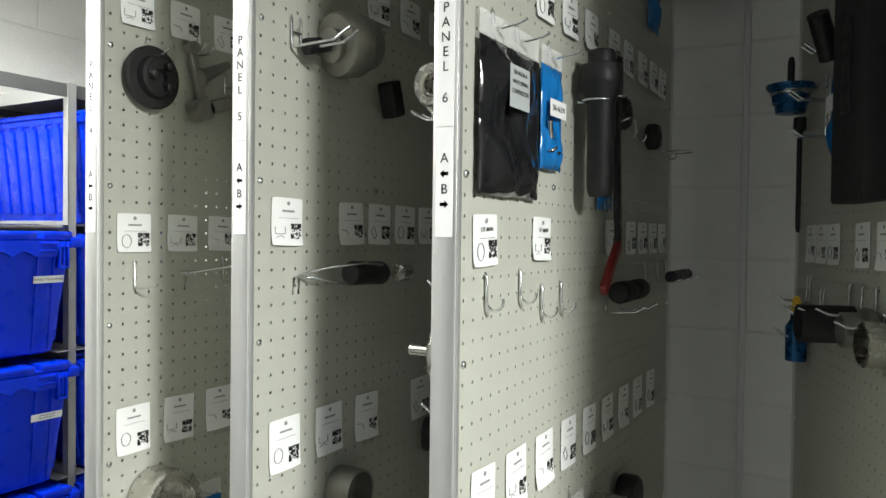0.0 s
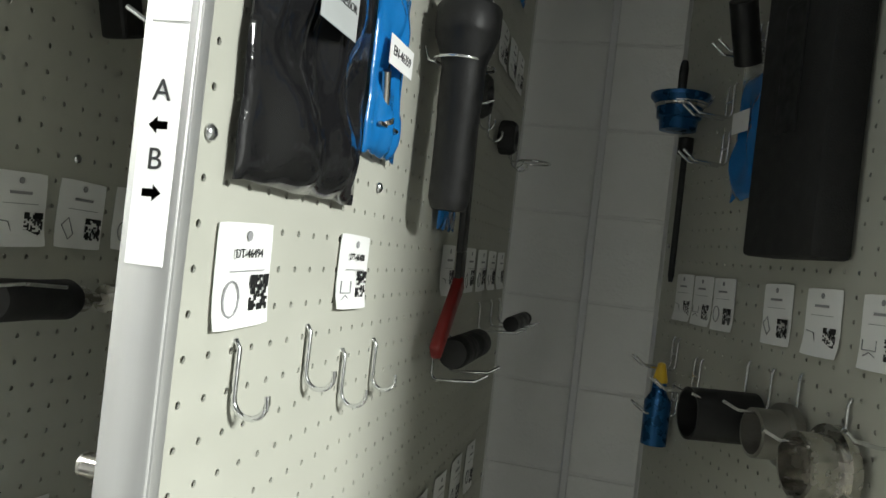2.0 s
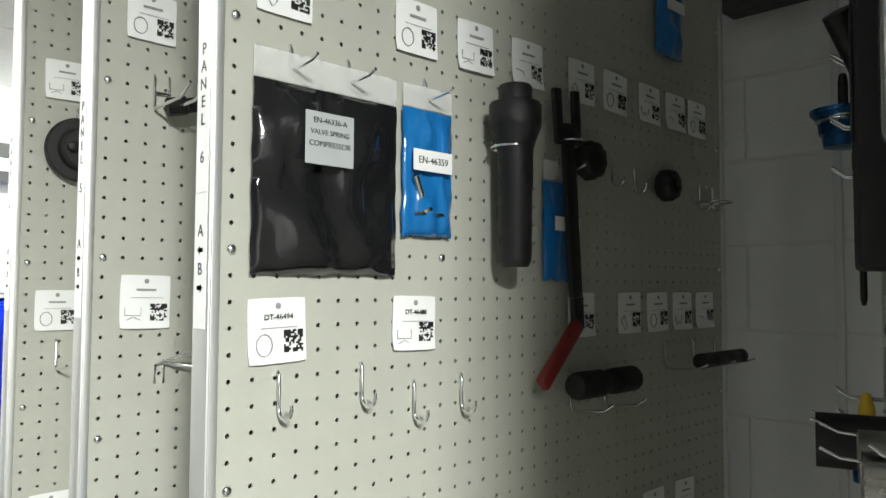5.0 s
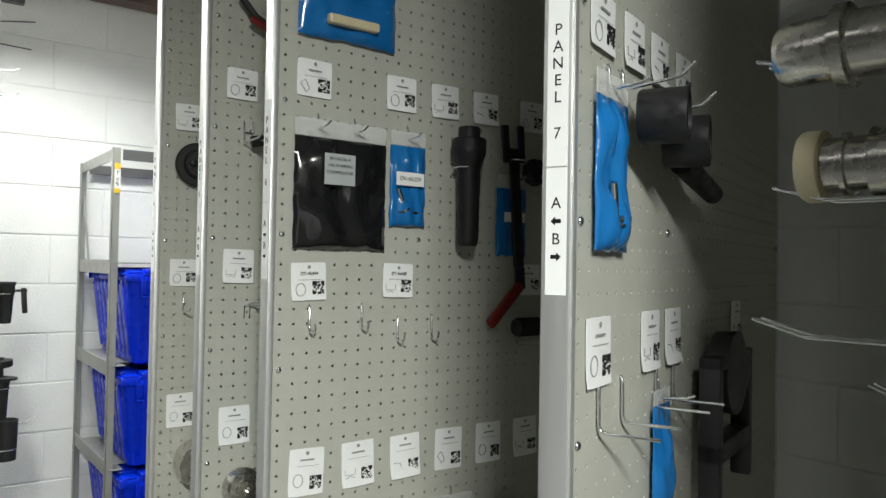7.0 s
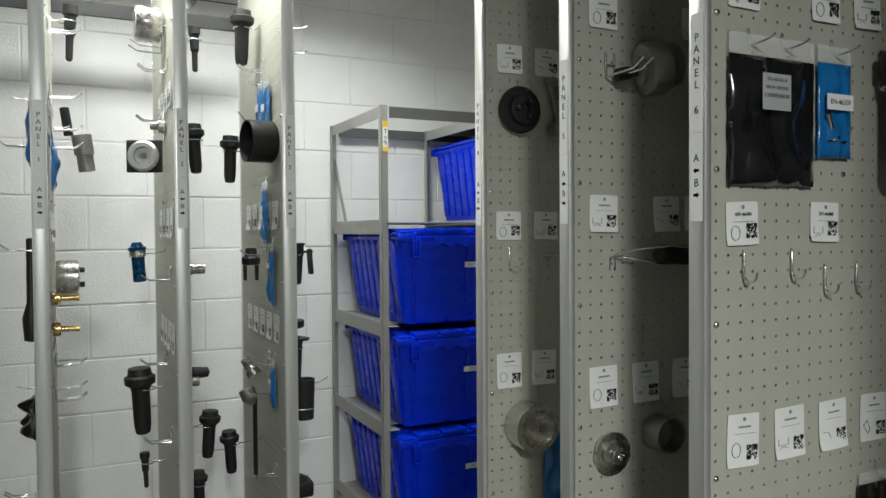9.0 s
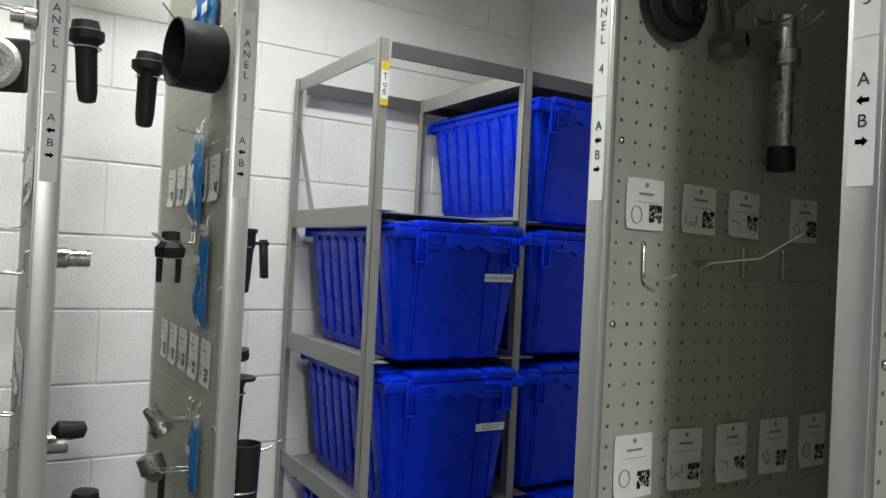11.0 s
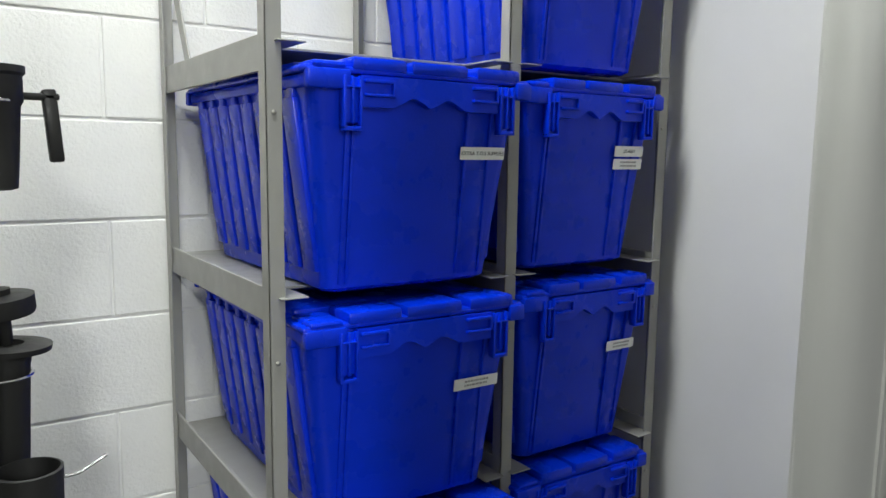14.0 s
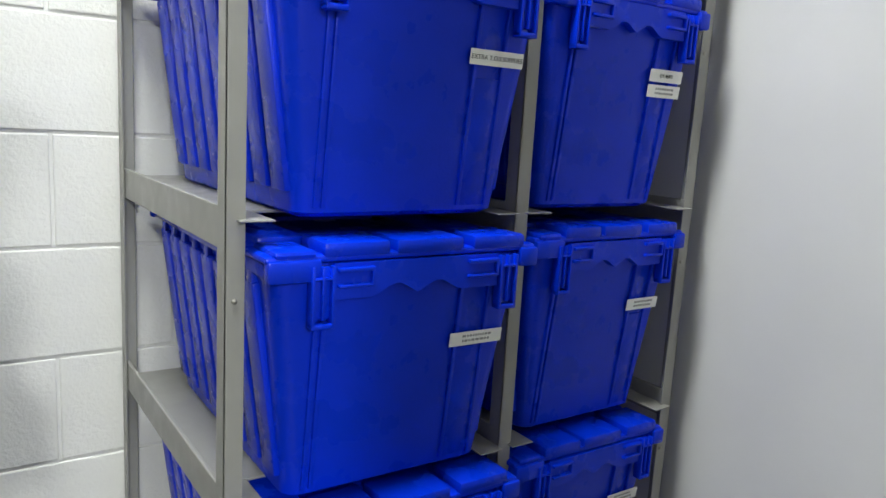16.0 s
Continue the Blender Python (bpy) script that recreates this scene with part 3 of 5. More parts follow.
for s in (0.021, 0.202, 0.304, 0.408, 0.535, 0.625, 0.728, 0.815, 0.893):
    card(6, 1, s, 0.305)
for i in range(9):
    card(6, 1, 0.021 + 0.1015 * i, -0.366, "", 0.08)
film_bag("tool_bag", "dark plastic bag low on the pegboard", 6, 1, 0.315, -0.515, 0.10, 0.16, BLACKBAG, 0.02, 0.014, [], 22, 1)
turned("steel_bush", "turned steel bush on a low peg", "bushing", 6, 1, 0.475, -0.552, 0.01, cup_profile(0.032, 0.05), STEEL, (0, 90, 0))
turned("rubber_puck", "black rubber puck on a low peg", "puck", 6, 1, 0.24, -0.56, 0.01, [(0.01, 0), (0.03, 0.0), (0.033, 0.006), (0.033, 0.02), (0.028, 0.026), (0.008, 0.027)], RUBBER, (0, 90, 0))
turned("rubber_puck", "black rubber puck on a low peg", "puck", 6, 1, 0.62, -0.57, 0.01, [(0.01, 0), (0.04, 0.0), (0.043, 0.006), (0.043, 0.03), (0.038, 0.036), (0.008, 0.037)], RUBBER, (0, 90, 0))

# ---- panel 6, face A ----
turned("steel_cup", "polished steel cup tool with a hexagon shaft", "cup tool", 6, -1, 0.10, -0.235, 0.01, [(0.02, 0), (0.052, 0.0), (0.054, 0.004), (0.054, 0.036), (0.049, 0.042), (0.02, 0.043)], STEEL, (0, 90, 0), 36,
       [([(0.009, 0.043), (0.009, 0.095)], STEEL, (0, 0, 0), "hexagon_shaft")])
double_hook(6, -1, 0.10, -0.22, 0.075, 0.04, 0.10)
l_hook(6, -1, 0.05, -0.11, 0.05)
turned("steel_bearing", "stepped pale steel bearing tool in a wire cradle", "bearing tool", 6, -1, 0.125, 0.125, 0.052,
       [(0.02, 0.0), (0.044, 0.0), (0.046, 0.003), (0.046, 0.010), (0.041, 0.014), (0.038, 0.030), (0.031, 0.034), (0.030, 0.064), (0.027, 0.068), (0.018, 0.068), (0.015, 0.064), (0.013, 0.064), (0.012, 0.030), (0.001, 0.030)], STEEL, (-90, 0, 0), 36)
double_hook(6, -1, 0.10, 0.125, 0.10, 0.03, 0.045)
film_bag("tool_bag", "blue bag below the steel cup", 6, -1, 0.03, -0.30, 0.09, 0.17, BLUEBAG, 0.02, 0.008, [], 31, 1)

# ---- panel 5, face B ----
for s in (0.022, 0.177, 0.258, 0.34, 0.42, 0.50, 0.59):
    card(5, 1, s, -0.022, "", 0.07)
for s in (0.021, 0.124, 0.225, 0.40):
    card(5, 1, s, -0.346, "", 0.078)
for s in (0.022, 0.25, 0.35, 0.45):
    card(5, 1, s, 0.355)


def bolt_puller(s, h):
    root = new("bearing_puller")
    root.matrix_basis = at(5, 1, s, h, 0.04) @ pose(0, 0, 0, -78, 0, -14)
    bm = bmesh.new()
    add_lathe(bm, [(0.013, -0.07), (0.013, -0.045), (0.0105, -0.044), (0.0105, 0.0)], 6)
    add_lathe(bm, [(0.0085, 0.0), (0.0085, 0.04)], 16)
    mesh_ob("hexagon_bolt", bm, BLACK, root, smooth=35)
    bm = bmesh.new()
    add_lathe(bm, [(0.015, -0.03), (0.026, -0.026), (0.026, -0.018), (0.046, -0.016), (0.05, -0.01), (0.05, 0.022), (0.044, 0.03), (0.04, 0.05), (0.02, 0.051)], 32)
    mesh_ob("disc", bm, DULL, root, smooth=35)
    tagged(root, "steel bearing puller with a black hexagon bolt", "puller")


bolt_puller(0.135, 0.215)
double_hook(5, 1, 0.07, 0.245, 0.11, 0.02, 0.045)
bm = bmesh.new()
add_box(bm, -0.01, -0.016, -0.03, 0.02, 0.016, 0.03, 0.004)
tagged(mesh_ob("magnet_block", bm, BLACK, None, at(5, 1, 0.275, 0.155, 0.03) @ pose(0, 0, 0, 18, 0, 0)), "black steel block on a hook", "block")


def handle_tool(s, h):
    root = new("handled_tool")
    root.matrix_basis = at(5, 1, s, h, 0.045) @ pose(0, 0, 0, -92, 0, 4)
    bm = bmesh.new()
    add_lathe(bm, [(0.006, 0), (0.016, 0.001), (0.019, 0.008), (0.0185, 0.05), (0.0195, 0.09), (0.016, 0.098), (0.006, 0.099)], 24)
    mesh_ob("grip", bm, RUBBER, root, smooth=40)
    bm = bmesh.new()
    add_lathe(bm, [(0.013, 0.099), (0.013, 0.115), (0.006, 0.116), (0.006, 0.15), (0.015, 0.152), (0.015, 0.185), (0.006, 0.186)], 16)
    mesh_ob("shaft", bm, STEEL, root, smooth=40)
    tagged(root, "black handled tool with a steel shaft on wire hooks", "hand tool")


handle_tool(0.15, -0.135)
bm = bmesh.new()
add_tube(bm, [(0.0, 0.0, -0.03), (0.003, 0.0, -0.005), (0.01, 0.01, 0.0), (0.04, 0.03, 0.01), (0.065, 0.09, 0.016), (0.065, 0.14, 0.012)], 0.002)
add_tube(bm, [(0.0, 0.012, -0.03), (0.003, 0.012, -0.005), (0.02, 0.02, -0.004), (0.025, 0.10, -0.02), (0.045, 0.14, -0.018)], 0.002)
tagged(mesh_ob("wire_cradle", bm, CHROME, None, at(5, 1, 0.07, -0.135), 60), "bent zinc wire cradle for the handled tool", "hook")
turned("steel_disc", "stepped steel disc on a low peg", "disc tool", 5, 1, 0.069, -0.513, 0.004, [(0.01, 0), (0.04, 0.0), (0.041, 0.008), (0.03, 0.011), (0.029, 0.02), (0.018, 0.022), (0.017, 0.03), (0.008, 0.031), (0.007, 0.02), (0.001, 0.02)], STEEL, (0, 90, 0), 36)
turned("steel_bush", "dull steel bush on a low peg", "bushing", 5, 1, 0.18, -0.485, 0.004, cup_profile(0.035, 0.045), DULL, (0, 90, 0), 32)
turned("rubber_puck", "black sleeve low on the pegboard", "sleeve", 5, 1, 0.42, -0.45, 0.02, [(0.01, 0), (0.03, 0.0), (0.032, 0.006), (0.03, 0.08), (0.01, 0.082)], BLACK, (0, 90, 20))
bm = bmesh.new()
add_tube(bm, [(0.02, 0.0, 0.10), (0.03, 0.03, 0.06), (0.03, 0.08, 0.04), (0.03, 0.13, 0.05)], 0.007, 12)
tagged(mesh_ob("hook_spanner", bm, BLACK, None, at(5, 1, 0.04, 0.40), 50), "black curved bar tool hung high", "spanner")
bm = bmesh.new()
add_tube(bm, [(0.03, 0.0, 0.0), (0.03, 0.05, -0.02)], 0.008, 12)
tagged(mesh_ob("red_handle", bm, REDGRIP, None, at(5, 1, 0.06, 0.455), 50), "red dipped handle of a hung tool", "handle")

# ---- panel 4, face B ----
for s in (0.012, 0.113, 0.206, 0.346):
    card(4, 1, s, -0.044)
for i in range(5):
    card(4, 1, 0.012 + 0.095 * i, -0.368, "", 0.08)
for s in (0.017, 0.117, 0.217):
    card(4, 1, s, 0.334)


def gauge_disc(s, h):
    bm = bmesh.new()
    add_lathe(bm, [(0.02, 0), (0.05, 0.0), (0.053, 0.003), (0.053, 0.010), (0.05, 0.013), (0.036, 0.013), (0.034, 0.026), (0.03, 0.03), (0.012, 0.03), (0.011, 0.022), (0.001, 0.022)], 40)
    root = mesh_ob("holding_flange", bm, RUBBER, None, at(4, 1, s, h, 0.01) @ pose(0, 0, 0, 0, 90, 0), 35)
    for i in range(3):
        a = radians(120 * i + 30)
        bm = bmesh.new()
        add_lathe(bm, [(0.004, 0.03), (0.0075, 0.03), (0.0075, 0.042), (0.004, 0.044)], 14)
        mesh_ob("stud", bm, BLACK, root, Matrix.Translation((0.020 * math.cos(a), 0.020 * math.sin(a), 0)), 35)
    tagged(root, "black round holding flange with three studs", "flange tool")


gauge_disc(0.068, 0.186)
l_hook(4, 1, 0.068, 0.255, 0.06)


def link_arm(s, h):
    bm = bmesh.new()
    add_box(bm, 0.004, -0.009, -0.05, 0.014, 0.009, 0.05, 0.003, pose(0, 0, 0, 14, 0, 0))
    add_lathe(bm, [(0.013, 0.0), (0.013, 0.018)], 20, pose(0.0, 0.012, -0.05, 0, 90, 0))
    add_lathe(bm, [(0.012, 0.0), (0.012, 0.018)], 20, pose(0.0, -0.012, 0.05, 0, 90, 0))
    add_lathe(bm, [(0.018, 0.0), (0.012, 0.02), (0.008, 0.07)], 16, pose(0.012, 0.002, 0.0, -20, 60, 60))
    tagged(mesh_ob("link_arm", bm, DULL, None, at(4, 1, s, h, 0.006), 40), "cast steel link arm tool on a hook", "arm tool")


link_arm(0.165, 0.205)
double_hook(4, 1, 0.165, 0.28, 0.05, 0.02, 0.035)
turned("slide_shaft", "steel shaft tool with a black end cap", "shaft tool", 4, 1, 0.262, -0.012, 0.04, [(0.008, 0.0), (0.0185, 0.001), (0.0185, 0.028), (0.014, 0.03), (0.013, 0.14), (0.021, 0.142), (0.021, 0.162), (0.014, 0.165), (0.013, 0.21), (0.006, 0.212)], STEEL, seg=24,
       extra=[([(0.0187, -0.003), (0.0192, 0.0), (0.0192, 0.028), (0.0187, 0.029)], BLACK, (0, 0, 0), "end_cap")])
double_hook(4, 1, 0.262, 0.22, 0.08, 0.04, 0.035)
l_hook(4, 1, 0.045, -0.125, 0.06, 0.045, 0.008)
for s in (0.24, 0.33):
    l_hook(4, 1, s, -0.122, 0.06, 0.045, 0.004)
bm = bmesh.new()
add_tube(bm, [(0.0, 0, -0.03), (0.003, 0, -0.006), (0.01, 0.01, 0), (0.05, 0.06, 0.01), (0.09, 0.09, 0.045)], 0.002)
add_tube(bm, [(0.0, -0.012, 0.0), (0.004, 0.014, 0.0)], 0.003)
tagged(mesh_ob("wire_cradle", bm, CHROME, None, at(4, 1, 0.153, -0.147), 60), "bent zinc wire arm on the pegboard", "hook")
turned("steel_cup", "turned steel cup on a low peg", "cup tool", 4, 1, 0.085, -0.535, 0.004, cup_profile(0.055, 0.055, 0.012), STEEL, (0, 90, 0), 40)
film_bag("tool_bag", "blue plastic bag low on the pegboard", 4, 1, 0.135, -0.57, 0.10, 0.16, BLUEBAG, 0.03, 0.01, [], 41, 1)
bm = bmesh.new()
add_box(bm, 0.01, -0.05, -0.012, 0.03, 0.06, 0.012, 0.004, pose(0, 0, 0, 20, 0, 0))
add_lathe(bm, [(0.02, 0), (0.02, 0.03)], 20, pose(0.0, -0.055, -0.02, 0, 90, 0))
add_lathe(bm, [(0.016, 0), (0.016, 0.03)], 20, pose(0.0, 0.05, 0.02, 0, 90, 0))
tagged(mesh_ob("link_arm", bm, DULL, None, at(4, 1, 0.22, 0.165, 0.01), 40), "cast steel linkage on hooks", "arm tool")

# ---- panel 7, face B ----
for s in (0.015, 0.18, 0.27, 0.62):
    card(7, 1, s, -0.100, "", 0.074)
for s in (0.017, 0.113, 0.205, 0.305):
    card(7, 1, s, 0.25, "", 0.064)
film_bag("tool_bag", "blue bag with printed black tool sticker on a hook", 7, 1, 0.020, 0.135, 0.088, 0.165, BLUEBAG, 0.028, 0.014, [], 51, 1, bolt_in_bag)
for s, h in ((0.105, 0.122), (0.190, 0.106)):
    turned("black_socket_cup", "black open socket cup hung on a wire hook", "socket cup", 7, 1, s, h, 0.022, [(0.012, 0), (0.029, 0.001), (0.031, 0.004), (0.031, 0.054), (0.028, 0.055), (0.027, 0.012), (0.001, 0.012)], BLACK, (0, 90, 12), 36, group="socket cups")
    l_hook(7, 1, s, h + 0.055, 0.085, 0.02, 0.02)
turned("black_rod", "black rod held by a wire hook", "driver tool", 7, 1, 0.225, 0.085, 0.034, [(0.006, 0), (0.015, 0.001), (0.014, 0.15), (0.006, 0.152)], BLACK, (-100, 0, 0), 18)
for s in (0.046, 0.115, 0.231, 0.30):
    l_hook(7, 1, s, -0.172, 0.07, 0.05, 0.0)
film_bag("tool_bag", "narrow blue bag beside brown fixtures", 7, 1, 0.21, -0.22, 0.06, 0.2, BLUEBAG, 0.02, 0.012, [], 53, 1)


def clamp_frame(k, side, s, h):
    bm = bmesh.new()
    for a in ((0.02, -0.10, -0.2, 0.05, -0.08, 0.0), (0.02, 0.08, -0.2, 0.05, 0.10, 0.0), (0.02, -0.10, -0.02, 0.05, 0.10, 0.0), (0.02, -0.10, -0.15, 0.05, 0.10, -0.12)):
        add_box(bm, *a, 0.004)
    add_lathe(bm, [(0.02, 0), (0.06, 0.0), (0.062, 0.03), (0.03, 0.04)], 24, pose(0.02, 0, -0.03, 0, 90, 0))
    tagged(mesh_ob("clamping_tool", bm, DARKSTEEL, None, at(k, side, s, h), 40), "dark steel clamping frame on hooks", "clamp")


clamp_frame(7, 1, 0.46, -0.17)

# ---- panel 7, face A ----
for s in (0.29, 0.40, 0.50, 0.595, 0.74, 0.81, 0.88):
    card(7, -1, s, -0.045, "", 0.075)
film_bag("tool_bag", "clear silver bag of parts in a blue sleeve", 7, -1, 0.33, 0.275, 0.085, 0.20, BLUEBAG, 0.03, 0.012, [], 61, 1, lambda root, th, w, ht: mesh_ob("contents", (lambda bm: (add_box(bm, th, -0.033, -ht * 0.92, th + 0.02, 0.033, -ht * 0.1, 0.009), bm)[1])(bmesh.new()), SILVERBAG, root, smooth=60))


def foam_case(s, h):
    bm = bmesh.new()
    add_box(bm, 0.003, -0.075, -0.17, 0.05, 0.075, 0.24, 0.006)
    root = mesh_ob("tool_case", bm, FOAM, None, at(7, -1, s, h), 40)
    bm = bmesh.new()
    add_box(bm, 0.0505, -0.022, -0.03, 0.053, 0.022, 0.12, 0.001)
    mesh_ob("recess_plate", bm, BLACK, root)
    tagged(root, "black foam tool case hung on the pegboard", "tool case")


foam_case(0.565, 0.155)
film_bag("tool_bag", "blue bag of parts beside the black case", 7, -1, 0.675, 0.235, 0.10, 0.17, BLUEBAG, 0.03, 0.012, [(0.012, -0.08, 0.06, -0.05, ("",))], 66, 1)
for s, h, mt, r in ((0.47, -0.225, STEEL, 0.034), (0.56, -0.215, DULL, 0.028)):
    turned("flanged_bush", "turned steel flanged bush on a wire hook", "bushing", 7, -1, s, h, 0.008, [(0.015, 0), (r * 1.25, 0.0), (r * 1.3, 0.003), (r * 1.3, 0.012), (r, 0.014), (r, 0.045), (r - 0.004, 0.046), (r - 0.005, 0.01), (0.001, 0.01)], mt, (0, 90, 0), 36, group="flanged bushes")
    l_hook(7, -1, s, h + 0.07, 0.09, 0.05, 0.012)
turned("rubber_sleeve", "black rubber sleeve on wire hooks", "sleeve", 7, -1, 0.64, -0.215, 0.01, cup_profile(0.032, 0.085, 0.003), RUBBER, (0, 90, 0), 30)
for s in (0.62, 0.68):
    l_hook(7, -1, s, -0.15, 0.10, 0.05, 0.012)
l_hook(7, -1, 0.40, -0.15, 0.05)


def blue_plug(s, h):
    bm = bmesh.new()
    add_lathe(bm, [(0.02, 0.0), (0.028, 0.002), (0.030, 0.018), (0.034, 0.021), (0.036, 0.042), (0.046, 0.052), (0.046, 0.058), (0.012, 0.060)], 32)
    root = mesh_ob("seal_plug", bm, BLUEANO, None, at(7, -1, s, h, 0.052), 40)
    bm = bmesh.new()
    add_lathe(bm, [(0.007, 0.06), (0.007, 0.10), (0.005, 0.112), (0.002, 0.114)], 14)
    mesh_ob("stem", bm, BLACK, root, smooth=40)
    bm = bmesh.new()
    add_lathe(bm, [(0.0355, 0.037), (0.0385, 0.039), (0.0385, 0.042), (0.0355, 0.043)], 32)
    mesh_ob("seal_ring", bm, STEEL, root, smooth=40)
    tagged(root, "blue anodised stepped plug with a black stem", "plug tool")
    ring_hook(7, -1, s, h + 0.045, 0.038, 0.012)


blue_plug(0.89, 0.175)
turned("black_rod", "thin black rod tool hung from a hook", "driver tool", 7, -1, 0.905, -0.06, 0.03, [(0.003, 0), (0.005, 0.01), (0.005, 0.2), (0.012, 0.205), (0.012, 0.23), (0.003, 0.232)], BLACK, seg=14)
turned("grease_bottle", "blue bottle with a yellow nozzle on hooks", "bottle", 7, -1, 0.90, -0.32, 0.03, [(0.01, 0), (0.02, 0.002), (0.021, 0.07), (0.012, 0.085), (0.011, 0.1)], BLUEANO, seg=20,
       extra=[([(0.011, 0.1), (0.012, 0.103), (0.006, 0.13), (0.002, 0.132)], YELLOW, (0, 0, 0), "nozzle")])
for s, h in ((0.74, 0.31), (0.82, 0.24), (0.82, 0.17), (0.92, -0.15), (0.83, -0.17), (0.90, -0.22)):
    double_hook(7, -1, s, h, 0.07, 0.02, 0.05)
for s in (0.72,):
    turned("black_sleeve", "black sleeve on a wire holder", "sleeve", 7, -1, s, 0.245, 0.03, [(0.008, 0), (0.018, 0.001), (0.018, 0.085), (0.008, 0.086)], BLACK, (-25, 25, 0), 20)
    ring_hook(7, -1, s, 0.265, 0.02, 0.012)

# ---- panel 8, face A ----
turned("pipe_adaptor", "large turned steel adaptor on the pegboard", "adaptor", 8, -1, 0.17, 0.160, 0.075, [(0.024, 0), (0.031, 0.002), (0.031, 0.040), (0.033, 0.042), (0.039, 0.043), (0.039, 0.054), (0.032, 0.056), (0.030, 0.10), (0.027, 0.106), (0.022, 0.107), (0.021, 0.05), (0.001, 0.05)], STEEL, (0, 90, 0), 40)
turned("hose_coupling", "steel hose coupling with a cream nylon cap", "coupling", 8, -1, 0.21, 0.056, 0.08, [(0.02, 0), (0.034, 0.002), (0.034, 0.03), (0.027, 0.032), (0.027, 0.05), (0.031, 0.051), (0.031, 0.056), (0.027, 0.057), (0.027, 0.072), (0.02, 0.073)], STEEL, (0, 90, 0), 36,
       [([(0.02, 0.073), (0.035, 0.074), (0.036, 0.077), (0.036, 0.090), (0.034, 0.094), (0.02, 0.095)], CREAM, (0, 0, 0), "cap")])
double_hook(8, -1, 0.16, -0.02, 0.20, 0.02, 0.09)
double_hook(8, -1, 0.17, 0.21, 0.20, 0.03, 0.07)
double_hook(8, -1, 0.21, 0.09, 0.20, 0.03, 0.07)
double_hook(8, -1, 0.30, -0.12, 0.14, 0.02, 0.06)
turned("dark_housing", "dark steel housing on a hook", "housing", 8, -1, 0.36, 0.33, 0.0, cup_profile(0.05, 0.08), DARKSTEEL, (0, 90, 0), 30)
turned("dark_housing", "dark steel housing low on the panel", "housing", 8, -1, 0.30, -0.33, 0.0, cup_profile(0.06, 0.07), DARKSTEEL, (0, 90, 0), 30)

# ---- panels 1, 2 and 3 ----
GRIP = [(0.008, 0.0), (0.014, 0.003), (0.017, 0.02), (0.018, 0.09), (0.020, 0.10), (0.030, 0.108), (0.031, 0.122), (0.024, 0.126), (0.022, 0.14), (0.010, 0.142)]
THIN = [(0.004, 0.0), (0.008, 0.004), (0.009, 0.06), (0.013, 0.065), (0.014, 0.11), (0.018, 0.113), (0.018, 0.135), (0.006, 0.137)]


def driver(k, side, s, z, d=0.055, scale=1.0, profile=None, mat=None):
    turned("seal_driver", "black handled seal driver in a ring holder", "driver tool", k, side, s, z - Z_B, d, [(r * scale, h * scale) for r, h in (profile or GRIP)], mat or RUBBER, (random.uniform(-3, 3), random.uniform(-4, 4), 0), 22, group="seal drivers")
    ring_hook(k, side, s, z - Z_B + 0.095 * scale, 0.022 * scale, d - 0.022 * scale - 0.004)


# between panels 1 and 2 (face B of 1, face A of 2)
driver(1, 1, 0.23, 1.90, 0.05, 1.1, THIN)
turned("angle_pipe", "grey steel angle pipe tool", "pipe tool", 1, 1, 0.23, 0.08, 0.09, [(0.012, 0), (0.021, 0.001), (0.021, 0.045), (0.025, 0.048), (0.025, 0.10), (0.012, 0.101)], DULL, (4, -8, 0), 24,
       [([(0.008, 0.0), (0.012, 0.001), (0.012, 0.075), (0.008, 0.076)], BLACK, (-0.03, 0, 0.1), "cross_bar")])
film_bag("tool_bag", "blue plastic tool bag on the pegboard edge", 1, 1, 0.06, 0.17, 0.08, 0.15, BLUEBAG, 0.02, 0.012, [], 71, 1)
turned("steel_cup", "polished steel cup with black studs", "cup tool", 1, 1, 0.12, -0.20, 0.012, [(0.02, 0), (0.042, 0.0), (0.044, 0.004), (0.044, 0.05), (0.03, 0.054), (0.004, 0.055)], STEEL, (0, 90, 0), 36,
       [([(0.007, 0.054), (0.007, 0.066)], BLACK, (0.02, 0.015, 0), "stud"), ([(0.007, 0.054), (0.007, 0.066)], BLACK, (-0.018, 0.015, 0), "stud")])
for z in (1.27, 1.19):
    turned("brass_fitting", "brass fitting with a stepped pin", "fitting", 1, 1, 0.14, z - Z_B, 0.0, [(0.012, 0), (0.018, 0.002), (0.018, 0.02), (0.008, 0.022), (0.0075, 0.055), (0.009, 0.056), (0.009, 0.064), (0.004, 0.065)], BRASS, (0, 90, 0), 20, group="brass fittings")
for s, h in ((0.08, 0.45), (0.16, 0.30), (0.2, 0.22), (0.08, 0.16), (0.12, -0.45), (0.22, -0.50), (0.3, -0.42)):
    double_hook(1, 1, s, h, 0.08, 0.025, 0.035)
for s in (0.05, 0.14, 0.23, 0.32, 0.41):
    card(1, 1, s, -0.03, "", 0.08)
    card(1, 1, s, 0.30)
    card(1, 1, s, -0.33)
turned("steel_cup", "polished steel cup in a wire holder", "cup tool", 2, -1, 0.20, 0.49, 0.01, [(0.02, 0), (0.048, 0.001), (0.05, 0.006), (0.05, 0.06), (0.046, 0.066), (0.02, 0.067)], STEEL, (0, 90, 0), 36)
double_hook(2, -1, 0.20, 0.48, 0.09, 0.07, 0.06)


